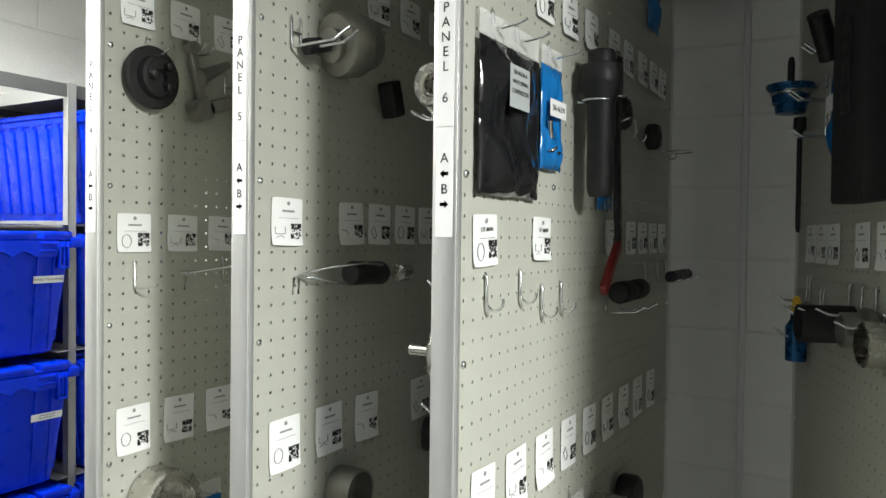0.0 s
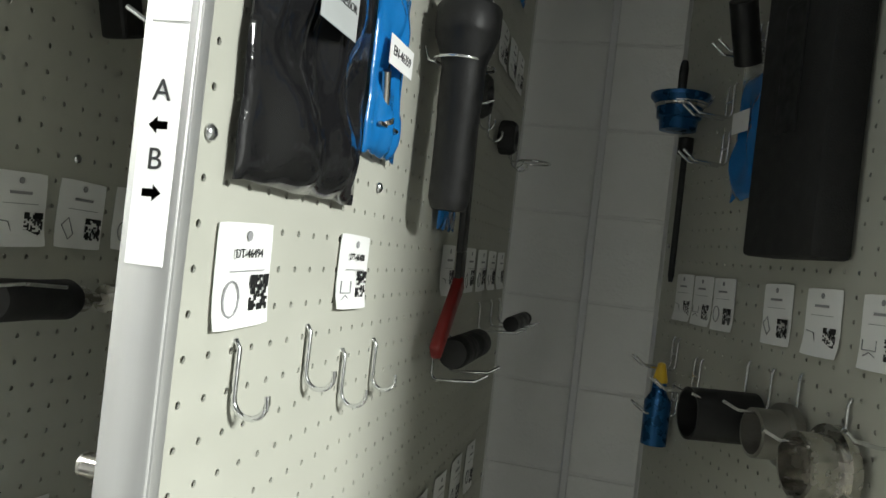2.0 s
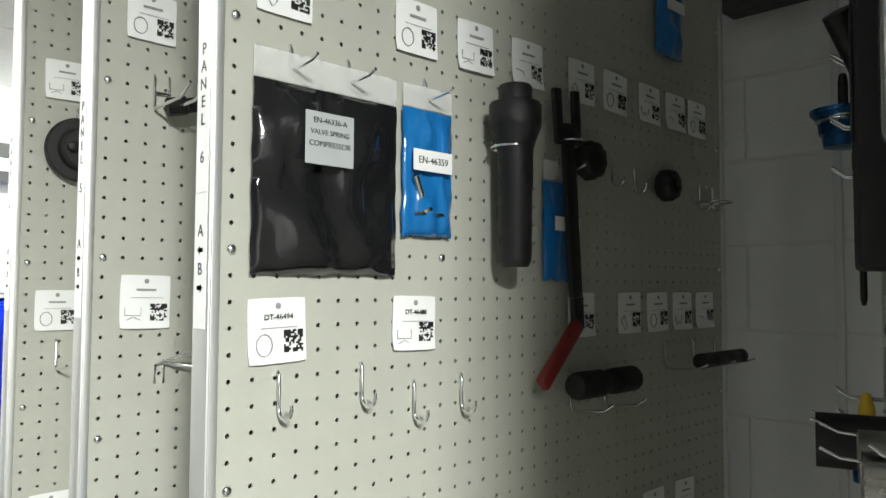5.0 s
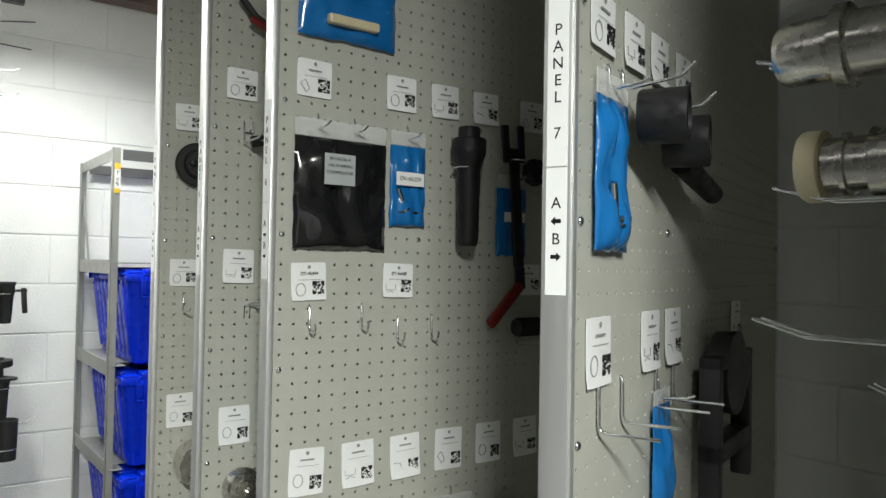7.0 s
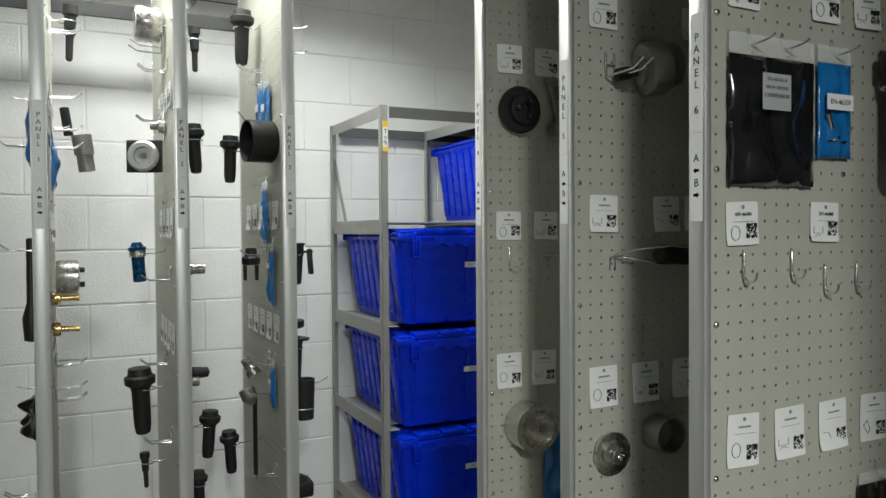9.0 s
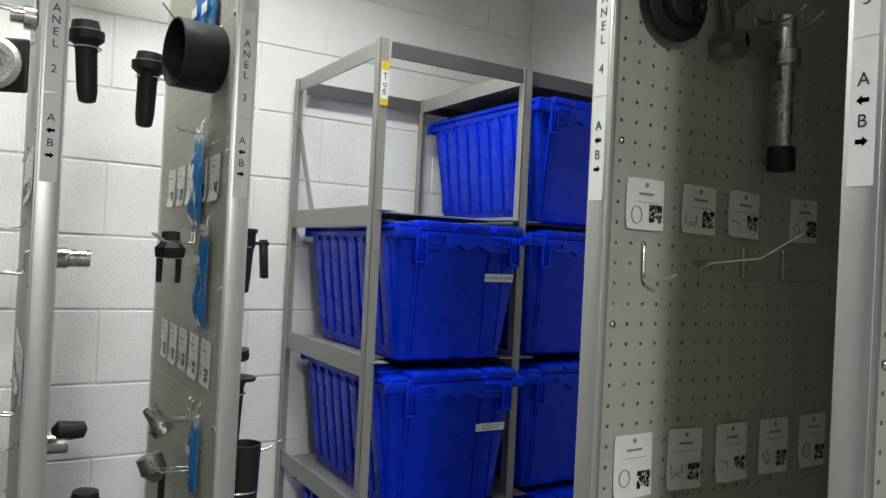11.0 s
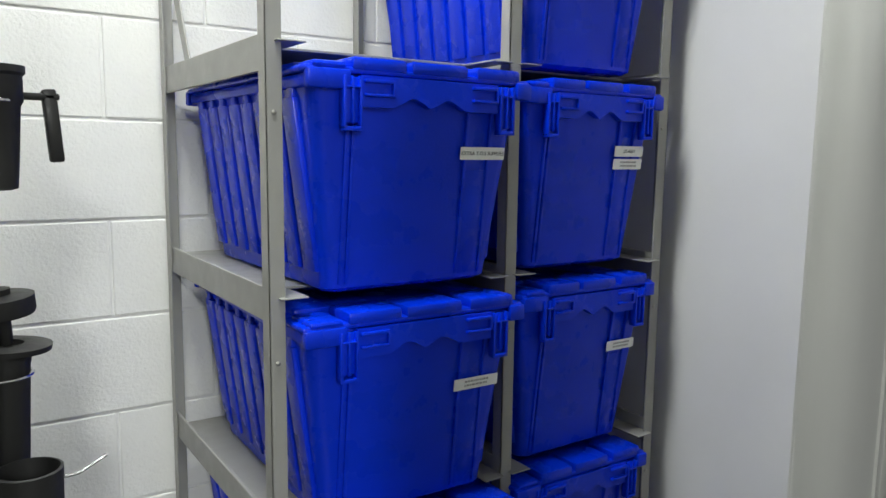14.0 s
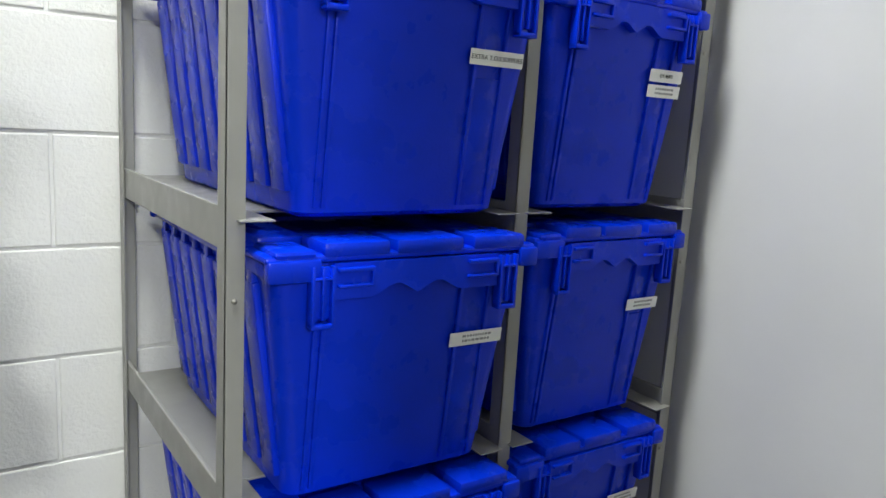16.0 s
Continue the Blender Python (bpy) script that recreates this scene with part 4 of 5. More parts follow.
def diamond_flange():
    root = new("square_flange")
    root.matrix_basis = at(2, -1, 0.20, 0.125, 0.055) @ pose(0, 0, 0, 0, 0, 65)
    bm = bmesh.new()
    add_box(bm, -0.004, -0.05, -0.045, 0.004, 0.05, 0.045, 0.004)
    mesh_ob("plate", bm, RUBBER, root)
    bm = bmesh.new()
    add_lathe(bm, [(0.024, 0.004), (0.042, 0.004), (0.043, 0.012), (0.036, 0.018), (0.025, 0.018), (0.024, 0.006)], 36, pose(0, 0, 0, 0, 90, 0))
    mesh_ob("ring", bm, DIAMOND, root, smooth=35)
    bm = bmesh.new()
    add_lathe(bm, [(0.01, 0.004), (0.0235, 0.0045), (0.01, 0.006)], 24, pose(0, 0, 0, 0, 90, 0))
    mesh_ob("bore", bm, BRASS, root, smooth=35)
    tagged(root, "black square flange with a silver ring and brass bore", "flange tool")


diamond_flange()
l_hook(2, -1, 0.20, 0.20, 0.07)
turned("steel_button", "small steel knob tool on a hook", "knob", 2, -1, 0.2, 0.21, 0.0, [(0.01, 0), (0.02, 0.002), (0.02, 0.02), (0.012, 0.022), (0.012, 0.04), (0.005, 0.041)], STEEL, (0, 90, 0), 20)
turned("seal_driver", "blue anodised driver with a steel collar", "driver tool", 2, -1, 0.23, -0.225, 0.07, [(0.01, 0), (0.017, 0.002), (0.0175, 0.075), (0.02, 0.08), (0.024, 0.098), (0.018, 0.10), (0.012, 0.112)], BLUEANO, (0, 4, 0), 24, [([(0.012, 0.07), (0.022, 0.071), (0.022, 0.09), (0.012, 0.091)], STEEL, (0.0, 0, 0), "collar")])
ring_hook(2, -1, 0.23, -0.145, 0.021, 0.045)
driver(2, -1, 0.23, 0.87, 0.068, 1.35)
driver(2, -1, 0.25, 0.71, 0.06, 0.75, THIN)
for s, h in ((0.12, 0.38), (0.22, 0.26), (0.1, -0.18), (0.2, -0.42), (0.12, -0.62)):
    double_hook(2, -1, s, h, 0.075, 0.025, 0.035)
for s in (0.04, 0.13, 0.22, 0.31):
    card(2, -1, s, -0.02, "", 0.08)
    card(2, -1, s, -0.33, "", 0.08)
    card(2, -1, s, 0.31)
# between panels 2 and 3
driver(2, 1, 0.23, 1.90, 0.055, 0.95, THIN)
driver(2, 1, 0.20, 1.605, 0.05, 1.0)
turned("steel_elbow", "cast steel elbow on a peg", "elbow", 2, 1, 0.18, -0.19, 0.0, [(0.01, 0), (0.018, 0.001), (0.018, 0.03), (0.015, 0.032), (0.015, 0.065), (0.008, 0.066)], STEEL, (0, 90, 0), 22)
turned("steel_elbow", "steel elbow with a black lever", "elbow", 2, 1, 0.18, -0.505, 0.0, [(0.01, 0), (0.018, 0.001), (0.018, 0.045), (0.008, 0.046)], STEEL, (0, 90, 0), 22, [([(0.006, 0.02), (0.018, 0.03), (0.014, 0.07), (0.004, 0.075)], RUBBER, (-0.02, 0, 0), "lever")])
driver(2, 1, 0.24, 0.775, 0.075, 1.0)
driver(2, 1, 0.22, 0.62, 0.05, 0.9)
driver(3, -1, 0.25, 1.935, 0.055, 1.15)
turned("tube_cup", "large black open tube cup on a hook", "tube cup", 3, -1, 0.08, 0.165, 0.006, [(0.02, 0), (0.056, 0.001), (0.058, 0.004), (0.058, 0.075), (0.055, 0.076), (0.054, 0.01), (0.001, 0.01)], RUBBER, (0, 90, 8), 40)
l_hook(3, -1, 0.08, 0.225, 0.10, 0.01, 0.03)
driver(3, -1, 0.27, 1.585, 0.09, 1.0)
turned("fork_puller", "black three-jaw puller on hooks", "puller", 3, -1, 0.22, -0.185, 0.04, [(0.01, 0), (0.026, 0.002), (0.028, 0.02), (0.018, 0.03), (0.016, 0.05), (0.008, 0.052)], BLACK, (0, 0, 0), 6,
       [([(0.005, -0.045), (0.006, 0.0)], BLACK, (0.018, 0, 0), "jaw"), ([(0.005, -0.045), (0.006, 0.0)], BLACK, (-0.014, 0.01, 0), "jaw")])
turned("steel_ball_joint", "steel fitting on a wire hook", "fitting", 3, -1, 0.23, -0.50, 0.04, [(0.01, -0.02), (0.022, -0.018), (0.024, 0.0), (0.016, 0.01), (0.014, 0.04), (0.006, 0.042)], STEEL, (20, 30, 0), 22)
turned("steel_ball_joint", "brown steel cone fitting on a hook", "fitting", 3, -1, 0.23, -0.575, 0.05, [(0.008, -0.03), (0.024, -0.01), (0.024, 0.02), (0.01, 0.024)], DULL, (10, 20, 0), 22)
for i in range(2):
    turned("black_rod", "long thin black rod hung on the pegboard", "driver tool", 3, -1, 0.23 + 0.02 * i, -0.83, 0.03, [(0.003, 0), (0.0045, 0.002), (0.0045, 0.26), (0.003, 0.262)], BLACK, seg=12)
driver(3, -1, 0.30, 0.70, 0.09, 0.95)
for i, (s, h) in enumerate(((0.10, 0.33), (0.18, 0.34), (0.14, 0.04))):
    film_bag("tool_bag", "dark blue bag of parts on the pegboard", 3, -1, s, h, 0.07, 0.16, BLUEBAG, 0.02, 0.008, [(0.01, -0.07, 0.05, -0.05, ("",))], 80 + i, 1)
film_bag("tool_bag", "blue bag with white sticker on the pegboard", 3, -1, 0.07, -0.14, 0.06, 0.16, BLUEBAG, 0.02, 0.008, [(0.01, -0.05, 0.05, -0.035, ("",))], 85, 1)
film_bag("tool_bag", "blue bag with white sticker on the pegboard", 3, -1, 0.07, -0.47, 0.05, 0.12, BLUEBAG, 0.02, 0.008, [(0.01, -0.05, 0.04, -0.035, ("",))], 86, 1)
for s in (0.04, 0.13, 0.22, 0.31, 0.40):
    card(3, -1, s, 0.0, "", 0.08)
    card(3, -1, s, -0.32, "", 0.08)
for s, h in ((0.2, -0.12), (0.16, -0.44), (0.12, -0.52), (0.2, 0.42), (0.1, -0.75)):
    double_hook(3, -1, s, h, 0.075, 0.025, 0.035)


# panel 3, face B, seen beside the rack
def lever_driver(s, z):
    turned("lever_driver", "black plastic driver with a side lever", "driver tool", 3, 1, s, z - Z_B, 0.055, [(0.012, 0.0), (0.018, 0.002), (0.0205, 0.03), (0.024, 0.085), (0.027, 0.09), (0.027, 0.115), (0.03, 0.118), (0.03, 0.125), (0.012, 0.126)], RUBBER, (0, 0, 0), 24)
    ring_hook(3, 1, s, z - Z_B + 0.09, 0.027, 0.025)
    bm = bmesh.new()
    add_box(bm, 0.108, -0.010, 0.02, 0.122, 0.010, 0.098, 0.003, pose(0, 0, 0, 0, -4, 0))
    add_box(bm, 0.004, -0.010, 0.094, 0.118, 0.010, 0.101, 0.002)
    tagged(mesh_ob("spring_clip", bm, BLACK, None, at(3, 1, s + 0.03, z - Z_B), 40), "black steel spring clip on the pegboard", "clip")


lever_driver(0.20, 1.278)
turned("flange_tool", "black flanged knob on a stud", "knob", 3, 1, 0.21, 1.145 - Z_B, 0.05, [(0.008, -0.03), (0.009, 0.0), (0.032, 0.002), (0.034, 0.006), (0.034, 0.022), (0.012, 0.024), (0.012, 0.03), (0.004, 0.031)], RUBBER, (3, -4, 0), 28)
turned("flanged_spool", "black flanged spool tool in a wire ring", "spool", 3, 1, 0.20, 1.055 - Z_B, 0.05, [(0.012, -0.09), (0.022, -0.088), (0.022, 0.04), (0.024, 0.052), (0.042, 0.056), (0.043, 0.062), (0.016, 0.064), (0.013, 0.058), (0.001, 0.058)], RUBBER, (0, 3, 0), 30)
ring_hook(3, 1, 0.20, 1.085 - Z_B, 0.030, 0.016)
turned("open_sleeve", "black open sleeve on a wire hook", "sleeve", 3, 1, 0.14, 0.93 - Z_B, 0.062, [(0.012, -0.05), (0.028, -0.048), (0.032, 0.07), (0.029, 0.071), (0.026, 0.0), (0.001, 0.0)], RUBBER, (0, 0, 0), 28)
ring_hook(3, 1, 0.14, 0.915 - Z_B, 0.032, 0.026)
l_hook(3, 1, 0.14, 1.01 - Z_B, 0.135, 0.03, 0.02)
turned("steel_button", "small round steel knob on the pegboard", "knob", 3, 1, 0.24, 0.20, 0.0, [(0.01, 0), (0.02, 0.002), (0.024, 0.014), (0.018, 0.026), (0.006, 0.03)], DULL, (0, 90, 0), 24)
bm = bmesh.new()
add_box(bm, 0.02, -0.03, -0.03, 0.10, 0.05, 0.02, 0.01)
add_box(bm, 0.03, -0.02, 0.0, 0.07, 0.03, 0.06, 0.01, pose(0, 0, 0, 0, 25, 0))
tagged(mesh_ob("clamp_tool", bm, BLACK, None, at(3, 1, 0.2, 0.66 - Z_B), 40), "black clamp tool low on the pegboard", "clamp")
for s, h in ((0.06, 0.52), (0.06, 0.45), (0.2, -0.78)):
    l_hook(3, 1, s, h, 0.06)
# panel 1, face A
turned("black_paddle", "long black paddle tool on the pegboard", "paddle", 1, -1, 0.12, -0.36, 0.012, [(0.006, 0), (0.018, 0.004), (0.022, 0.06), (0.011, 0.10), (0.010, 0.26), (0.006, 0.262)], BLACK, seg=20)
film_bag("tool_bag", "clear grey bag of parts on the pegboard", 1, -1, 0.10, -0.50, 0.12, 0.11, BLACKBAG, 0.03, 0.03, [], 90, 1)
film_bag("tool_bag", "dark blue bag on the pegboard", 1, -1, 0.08, 0.24, 0.08, 0.16, BLUEBAG, 0.02, 0.008, [], 91, 1)
for h in (0.16, -0.1, -0.72):
    double_hook(1, -1, 0.12, h, 0.08, 0.02, 0.03)


# ---- wall rails, pipe and wires ----
plain_box("mounting_rail", "black steel rail that carries the panel hinges", "rail", DARKSTEEL, (-2.075, -1.0, 2.365), (-2.035, 0.55, 2.405), 0.003)
plain_box("wall_bar", "thin black steel bar along the block wall", "rail", DARKSTEEL, (-2.06, -0.9, 2.12), (-2.05, 0.46, 2.165), 0.002)
plain_box("mounting_rail_back", "dark steel bracket on the block wall", "rail", DARKSTEEL, (-0.33, 1.84, 2.085), (-0.14, BACK_Y - 0.002, 2.125), 0.003)
plain_box("mounting_rail_north", "black steel rail that carries the panel hinges", "rail", DARKSTEEL, (-1.1, 1.70, 2.35), (1.6, 1.75, 2.40), 0.003)


def pipe_brace():
    root = new("pipe_brace")
    bm = bmesh.new()
    add_tube(bm, [(WALL_X + 0.03, 0.245, 2.305), (-1.6, 0.28, 2.43), (-1.35, 0.30, 2.475)], 0.021, 20)
    mesh_ob("pipe", bm, RUSTPIPE, root, smooth=50)
    bm = bmesh.new()
    add_lathe(bm, [(0.02, 0.0), (0.05, 0.0), (0.05, 0.008), (0.032, 0.012), (0.03, 0.03), (0.022, 0.031)], 28, pose(WALL_X + 0.001, 0.245, 2.30, 0, 90, 0))
    mesh_ob("flange", bm, CHROME, root, smooth=40)
    bm = bmesh.new()
    for dz, dy in ((0.0, -0.7), (0.06, -0.72), (0.02, 0.34), (-0.08, 0.33)):
        add_tube(bm, [(WALL_X + 0.05, 0.245, 2.30 + dz * 0.3), (-2.05, 0.245 + dy, 2.29 + dz)], 0.0025, 6)
    mesh_ob("stay_wire", bm, DARKSTEEL, root)
    tagged(root, "brown pipe brace with a steel wall flange and stay wires", "pipe brace")


pipe_brace()
bm = bmesh.new()
add_box(bm, 0, 0, 0, 0.30, 0.16, 0.55, 0.01)
tagged(mesh_ob("equipment_case", bm, FOAM, None, pose(-0.2, 1.72, 0.0, 0, 0, 4)), "dark equipment case standing on the floor", "case")


# ---- steel rack with totes ----
RX0, RX1 = -2.287, -1.74
RY = (0.80, 1.208, 1.567)
SHELVES = (0.125, 0.46, 0.795, 1.13, 1.472)
DECKS = (0.105, 0.44, 0.777, 1.123, 1.467)
RTOP = 1.853


def angle_post(x, y, sx, sy, w=0.032):
    """Slotted angle post: two flanges that meet at the corner."""
    bm = bmesh.new()
    add_box(bm, min(x, x + sx * w), min(y, y + sy * 0.003), 0, max(x, x + sx * w), max(y, y + sy * 0.003), RTOP, 0.0008)
    add_box(bm, min(x, x + sx * 0.003), min(y, y + sy * w), 0, max(x, x + sx * 0.003), max(y, y + sy * w), RTOP, 0.0008)
    return bm


def rack():
    root = new("shelf_rack")
    for x, sx in ((RX0, 1), (RX1, -1)):
        for y, sy in ((RY[0] - 0.014, 1), (RY[1] - 0.014, 1), (RY[2] + 0.014, -1)):
            mesh_ob("post", angle_post(x, y, sx, sy, 0.024), RACK, root)
    for z in SHELVES:
        for y0, y1 in ((RY[0] - 0.010, RY[0] - 0.004), (RY[1] - 0.010, RY[1] - 0.004), (RY[2] + 0.004, RY[2] + 0.010)):
            bm = bmesh.new()
            add_box(bm, RX0 + 0.004, y0, z - 0.045, RX1 - 0.004, y1, z + 0.004, 0.0015)
            mesh_ob("side_rail", bm, RACK, root)
    for y in (RY[0] - 0.010, RY[1] - 0.010, RY[2] + 0.004):
        bm = bmesh.new()
        add_box(bm, RX0 + 0.004, y, RTOP - 0.04, RX1 - 0.004, y + 0.005, RTOP - 0.002, 0.0012)
        mesh_ob("side_rail", bm, RACK, root)
    for x0 in (RX0 + 0.004, RX1 - 0.010):
        bm = bmesh.new()
        add_box(bm, x0, RY[0] + 0.019, RTOP - 0.04, x0 + 0.005, RY[2] - 0.019, RTOP - 0.003, 0.0012)
        mesh_ob("top_rail", bm, RACKTOP, root)
    for z in DECKS:
        for a, b in ((RY[0], RY[1] - 0.014), (RY[1] + 0.004, RY[2])):
            bm = bmesh.new()
            add_box(bm, RX0 + 0.02, a, z - 0.004, RX1 - 0.07, b, z, 0.001)
            for y in (a + 0.018, b - 0.022):
                add_box(bm, RX1 - 0.08, y - 0.018, z - 0.003, RX1 + 0.012, y + 0.022, z - 0.001, 0.0006)
            mesh_ob("shelf", bm, RACK, root)
    bm = bmesh.new()
    add_box(bm, -0.014, 0, 0, 0.014, 0.003, 0.30, 0.0008, Matrix.Translation((RX0 + 0.16, RY[0] - 0.004, 1.45)) @ pose(0, 0, 0, 0, -28, 0))
    mesh_ob("brace", bm, RACK, root)
    bm = bmesh.new()
    add_box(bm, -0.014, 0, 0, 0.014, 0.003, 0.30, 0.0008, Matrix.Translation((RX0 + 0.16, RY[2] + 0.001, 1.45)) @ pose(0, 0, 0, 0, -28, 0))
    mesh_ob("brace", bm, RACK, root)
    bm = bmesh.new()
    for y in (RY[0], RY[1], RY[2]):
        for z in SHELVES + (RTOP - 0.02,):
            add_lathe(bm, [(0.0035, 0), (0.0035, 0.001), (0.002, 0.002)], 8, Matrix.Translation((RX1 + 0.0005, y - 0.002, z - 0.10)) @ pose(0, 0, 0, 0, 90, 0))
    tagged(mesh_ob("rivet", bm, DULL, root, smooth=40), kind="stuff")
    bm = bmesh.new()
    add_box(bm, RX0 + 0.012, RY[1] + 0.004, RTOP - 0.014, RX1 - 0.014, RY[2] - 0.002, RTOP - 0.010, 0.001)
    mesh_ob("shelf", bm, RACK, root)
    # warning tag on the front posts: yellow ends, black marks between
    for y in (RY[0] + 0.001, RY[2] - 0.002):
        bm = bmesh.new()
        add_box(bm, RX1 + 0.0006, y - 0.0095, 1.70, RX1 + 0.0012, y + 0.0095, 1.80)
        tag = mesh_ob("rack_tag", bm, STICKER, root)
        bm = bmesh.new()
        add_box(bm, RX1 + 0.0014, y - 0.0095, 1.78, RX1 + 0.0018, y + 0.0095, 1.80)
        mesh_ob("yellow_band", bm, YELLOW, tag)
        bm = bmesh.new()
        add_box(bm, RX1 + 0.0014, y - 0.0095, 1.70, RX1 + 0.0018, y + 0.0095, 1.715)
        mesh_ob("yellow_band", bm, YELLOW, tag)
        for z, ch in ((1.766, "T"), (1.748, "o"), (1.730, "S")):
            text("letter", ch, 0.02, tag, Matrix.Translation((RX1 + 0.0018, y, z)) @ FACE_X)
    tagged(root, "grey steel shelf rack with angle posts in the corner", "shelf rack")


rack()


def tote_parts():
    """Attached-lid tote: tapered ribbed body, rim, hinged lid with lugs and a latch skirt. Front faces +x, base at z = 0."""
    L, W, H = 0.53, 0.375, 0.294
    body = bmesh.new()
    n = 0
    rings = []
    for z, f in ((0.0, 0.0), (0.006, 0.1), (H, 1.0)):
        hl, hw = 0.222 + 0.035 * f, 0.140 + 0.038 * f
        if z == 0.0:
            hl, hw = hl - 0.006, hw - 0.006
        ring = []
        c = 0.022
        for qx, qy, a0 in ((1, 1, 0), (-1, 1, 90), (-1, -1, 180), (1, -1, 270)):
            for i in range(5):
                a = radians(a0 + 22.5 * i)
                ring.append(body.verts.new((qx * (hl - c) + c * math.cos(a), qy * (hw - c) + c * math.sin(a), z)))
        rings.append(ring)
    for a, b in zip(rings, rings[1:]):
        for i in range(len(a)):
            j = (i + 1) % len(a)
            body.faces.new((a[i], a[j], b[j], b[i]))
    body.faces.new(rings[0][::-1])
    body.faces.new(rings[-1])
    taper = math.degrees(math.atan(0.038 / H))
    for sy in (1, -1):
        for i in range(8):
            x = -0.1925 + i * 0.055
            add_box(body, x - 0.0205, -0.004, 0.03, x + 0.0205, 0.0085, H - 0.02, 0.003, Matrix.Translation((0, sy * 0.1405, 0)) @ pose(0, 0, 0, -taper * sy, 0, 0) @ Matrix.Diagonal((1, sy, 1, 1)))
    for sx in (1, -1):
        for y in (-0.122, -0.112, 0.078, 0.122):
            add_box(body, -0.003, y - 0.003, 0.012, 0.004, y + 0.003, H - 0.02, 0.0015, Matrix.Translation((sx * 0.2235, 0, 0)) @ pose(0, 0, 0, 0, sx * math.degrees(math.atan(0.035 / H)), 0) @ Matrix.Diagonal((sx, 1, 1, 1)))
        add_box(body, -0.003, 0.080, 0.012, 0.0015, 0.122, H - 0.12, 0.001, Matrix.Translation((sx * 0.2235, 0, 0)) @ pose(0, 0, 0, 0, sx * math.degrees(math.atan(0.035 / H)), 0) @ Matrix.Diagonal((sx, 1, 1, 1)))
    rim = bmesh.new()
    add_box(rim, -L / 2 + 0.006, -W / 2 + 0.004, H - 0.012, L / 2 - 0.006, W / 2 - 0.004, H + 0.006, 0.005)
    for sy in (1, -1):
        for i in range(8):
            x = -0.20 + i * 0.057
            add_box(rim, x - 0.010, sy * (W / 2 - 0.013) - 0.008, H - 0.035, x + 0.010, sy * (W / 2 - 0.013) + 0.008, H - 0.010, 0.003)
    lid = bmesh.new()
    add_box(lid, -L / 2, -W / 2, H + 0.007, L / 2, W / 2, H + 0.016, 0.004)
    for sx in (1, -1):
        for y0, y1, dz in ((-0.178, -0.128, 0.006), (-0.12, -0.035, 0.014), (-0.027, 0.07, 0.014), (0.085, 0.168, 0.014)):
            add_box(lid, sx * (L / 2 - 0.035) - 0.033, y0, H + 0.012, sx * (L / 2 - 0.035) + 0.037, y1, H + 0.016 + dz, 0.005)
    for y in (-0.14, 0.14):
        add_box(lid, -0.19, y - 0.03, H + 0.012, 0.19, y + 0.03, H + 0.026, 0.005)
    add_box(lid, -0.005, -0.08, H + 0.012, 0.005, 0.08, H + 0.022, 0.003)
    skirts = []
    for sx in (1, -1):
        skirt = bmesh.new()
        skirts.append(skirt)
        xf = L / 2 + 0.003
        # wavy central skirt
        cols = 44
        top, bot = [], []
        for i in range(cols + 1):
            y = -0.108 + 0.232 * i / cols
            u = abs(y - 0.004)
            drop = 0.042 - (0.0 if u > 0.066 else 0.007 * (1 - math.cos((0.066 - u) / 0.033 * math.pi * 0.9)))
            top.append((y, H + 0.006))
            bot.append((y, H + 0.006 - drop))
        outer, inner = [], []
        for (y, zt), (_, zb) in zip(top, bot):
            outer.append((skirt.verts.new((sx * xf, y, zt)), skirt.verts.new((sx * xf, y, zb))))
            inner.append((skirt.verts.new((sx * (xf - 0.012), y, zt)), skirt.verts.new((sx * (xf - 0.012), y, zb))))
        for i in range(cols):
            skirt.faces.new((outer[i][0], outer[i + 1][0], outer[i + 1][1], outer[i][1]))
            skirt.faces.new((inner[i][0], inner[i][1], inner[i + 1][1], inner[i + 1][0]))
            skirt.faces.new((outer[i][1], outer[i + 1][1], inner[i + 1][1], inner[i][1]))
            skirt.faces.new((outer[i][0], inner[i][0], inner[i + 1][0], outer[i + 1][0]))
        for i in (0, cols):
            skirt.faces.new((outer[i][0], outer[i][1], inner[i][1], inner[i][0]))
        # raised frames and the two latch legs
        for y0 in (-0.104, 0.076):
            for a in ((y0, H - 0.004, y0 + 0.045, H + 0.001), (y0, H - 0.022, y0 + 0.045, H - 0.018), (y0 + 0.042, H - 0.022, y0 + 0.046, H + 0.001)):
                add_box(skirt, sx * xf - 0.006, a[0], a[1], sx * xf + 0.006, a[2], a[3], 0.001)
        for y0 in (-0.136, 0.126):
            for a in ((y0, H - 0.066, y0 + 0.004, H + 0.004), (y0 + 0.024, H - 0.066, y0 + 0.028, H + 0.004), (y0, H - 0.068, y0 + 0.028, H - 0.062), (y0 + 0.012, H - 0.058, y0 + 0.015, H + 0.004), (y0, H - 0.012, y0 + 0.028, H - 0.009)):
                add_box(skirt, sx * xf - 0.010, a[0], a[1], sx * xf + 0.005, a[2], a[3], 0.001)
            add_box(skirt, sx * xf - 0.012, y0 + 0.003, H - 0.058, sx * xf - 0.001, y0 + 0.025, H + 0.003, 0.003)
        add_box(skirt, sx * xf - 0.014, -0.186, H - 0.014, sx * xf + 0.002, -0.123, H + 0.012, 0.004)
        add_box(skirt, sx * xf - 0.014, 0.160, H - 0.014, sx * xf + 0.002, 0.190, H + 0.012, 0.004)
    out = []
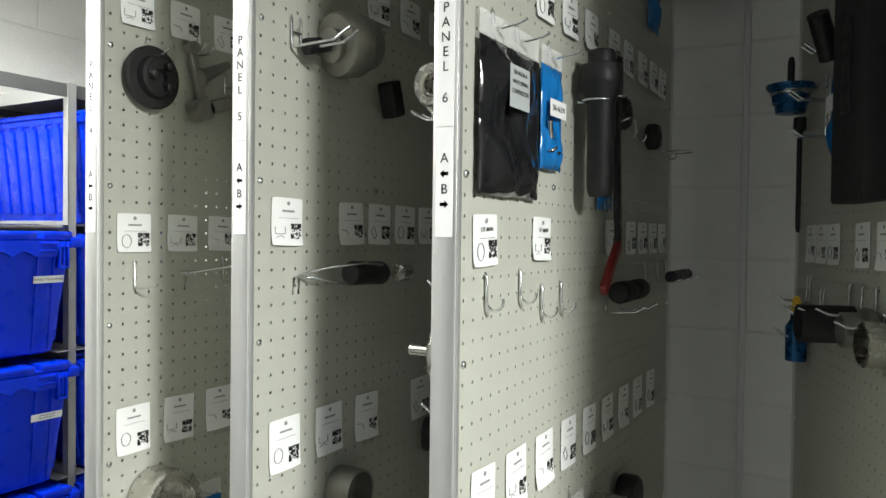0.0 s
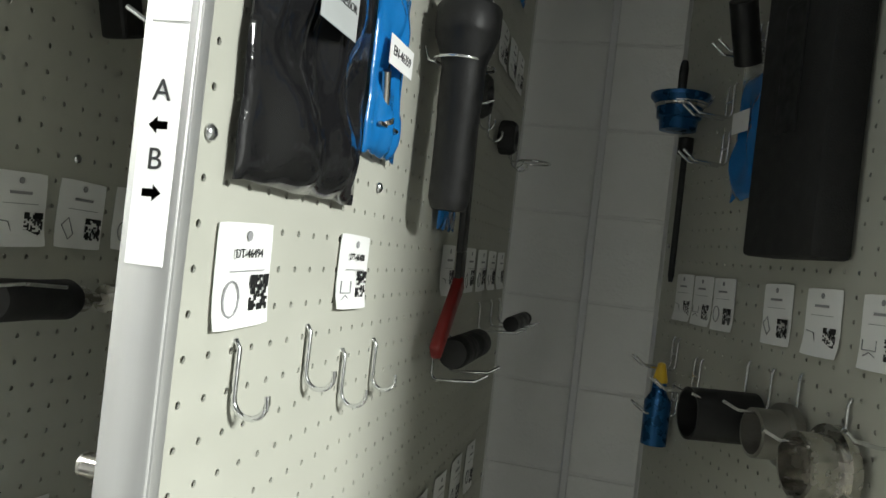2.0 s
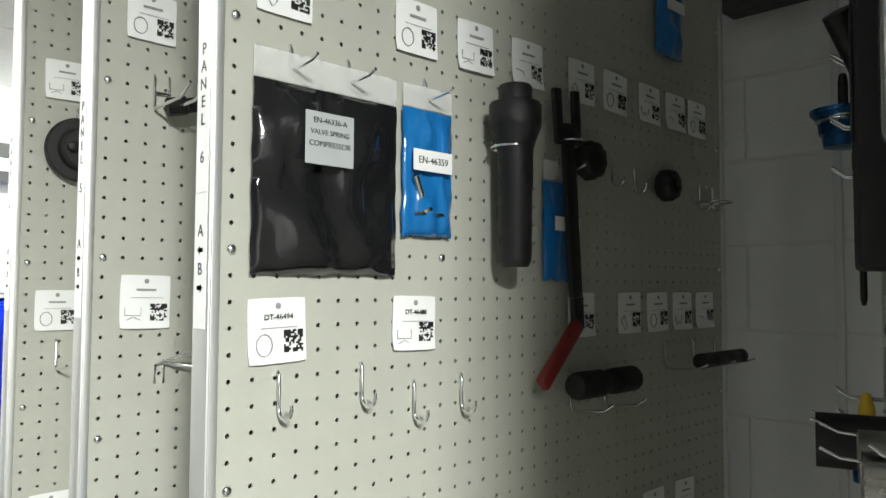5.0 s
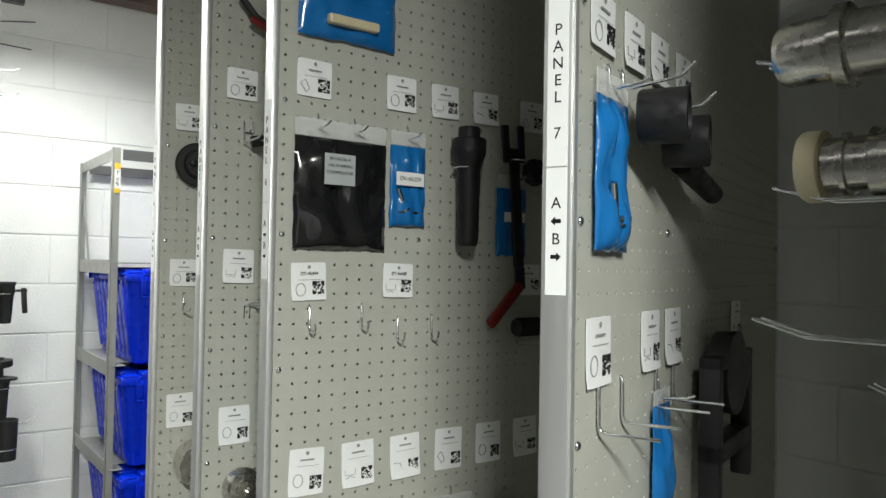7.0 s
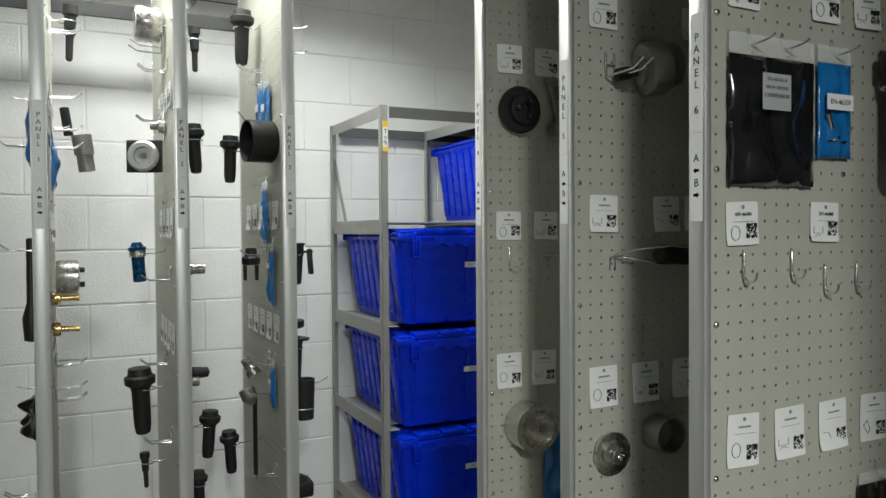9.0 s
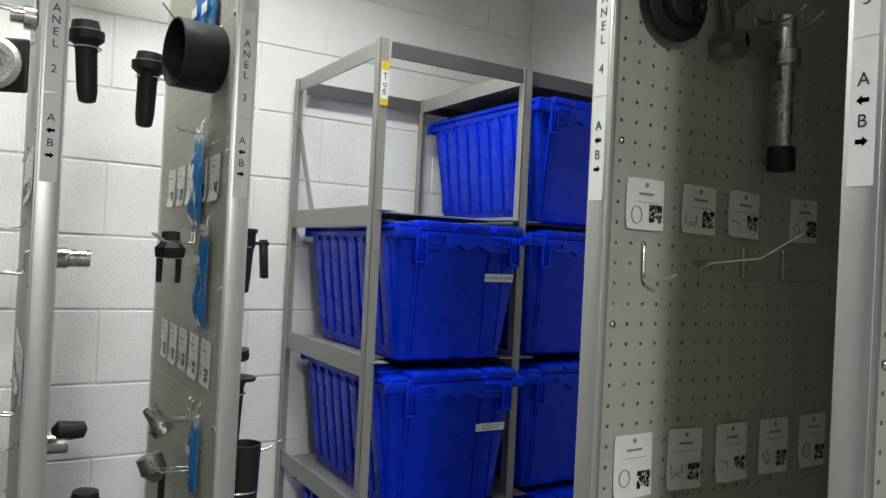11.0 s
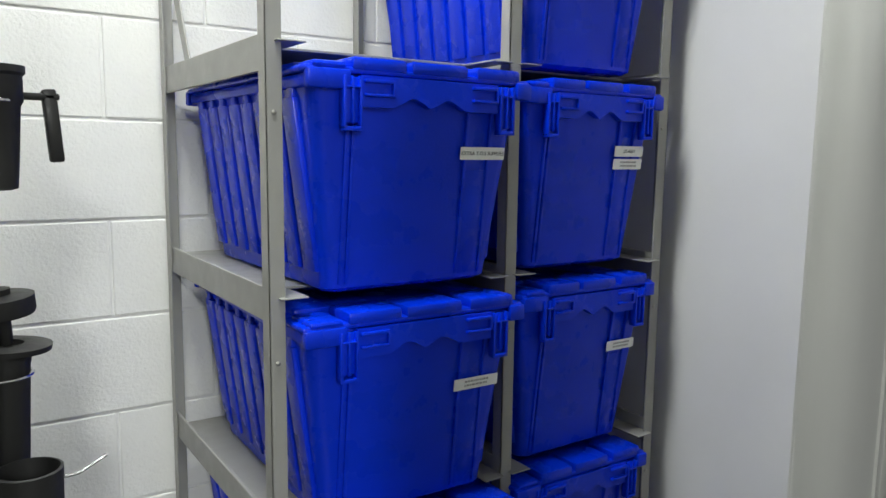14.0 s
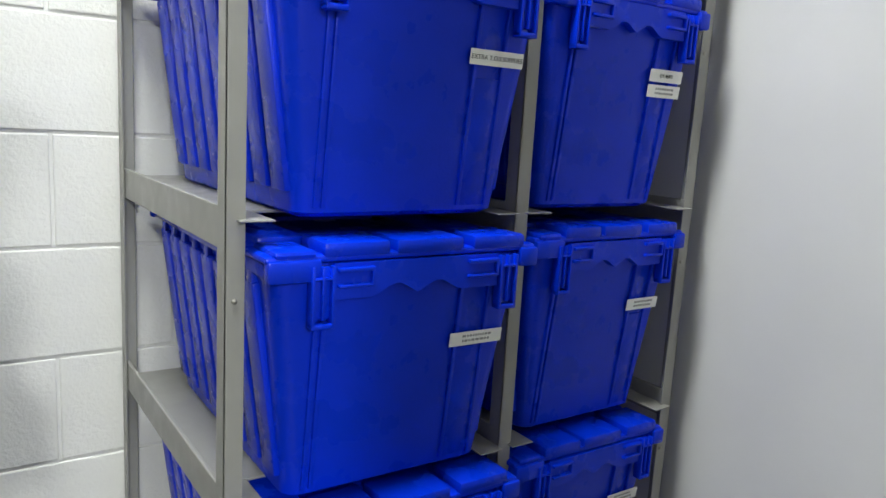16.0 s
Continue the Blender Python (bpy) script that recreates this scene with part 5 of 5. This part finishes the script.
    for name, bm in (("body", body), ("rim", rim), ("lid", lid), ("latch_skirt", skirts[0]), ("latch_skirt", skirts[1])):
        tmp = mesh_ob(name, bm, TOTE, None, None, 25)
        out.append((name, tmp.data))
        bpy.data.objects.remove(tmp)
    return out


TOTE_PARTS = tote_parts()


def tote(x, y, z, width=1.0, turn=0.0, labels=()):
    root = new("storage_tote")
    root.matrix_basis = pose(x, y, z, 0, 0, turn) @ Matrix.Diagonal((1, width, 1, 1))
    for name, me in TOTE_PARTS:
        o = new(name, me)
        o.parent = root
    for z0, body in labels:
        lean = math.degrees(math.atan(0.035 / 0.293))
        m = Matrix.Translation((0.2235 + 0.119 * z0 + 0.0045, 0.109, z0)) @ pose(0, 0, 0, 0, lean, 0)
        bm = bmesh.new()
        add_box(bm, 0, -0.042, -0.0095, 0.0008, 0.042, 0.0095)
        st = mesh_ob("label_strip", bm, STICKER, root, m)
        if body:
            text("print", body, 0.0082, st, Matrix.Translation((0.0011, 0, 0)) @ FACE_X)
        else:
            bm = bmesh.new()
            for zz in (-0.0045, 0.002):
                y = -0.022
                while y < 0.022:
                    wd = random.uniform(0.002, 0.006)
                    add_box(bm, 0.0008, y, zz, 0.0011, y + wd, zz + 0.0032)
                    y += wd + 0.0016
            mesh_ob("print", bm, GREYINK, st)
    tagged(root, "blue plastic tote with a closed attached lid on the rack", "storage tote", "totes on the rack")


YL, YR, WR = 1.005, 1.377, 0.865
tote(-1.955, YL, DECKS[3], 1.0, 0.6, [(0.198, "EXTRA T.O.S SUPPLIES")])
tote(-1.985, YR, DECKS[3], WR, -0.5, [(0.205, "DT-46871"), (0.182, "")])
tote(-1.985, YR, DECKS[4], WR, 0.4)
tote(-1.955, YL, DECKS[2], 1.0, -0.6, [(0.185, "")])
tote(-1.987, YR, DECKS[2], WR, 0.5, [(0.19, "")])
tote(-1.955, YL, DECKS[1], 1.0, 0.4, [(0.185, "")])
tote(-1.985, YR, DECKS[1], WR, -0.4, [(0.19, "")])
tote(-1.955, YL, DECKS[0], 1.0, 0.0, [(0.185, "")])
tote(-1.985, YR, DECKS[0], WR, 0.0, [(0.19, "")])
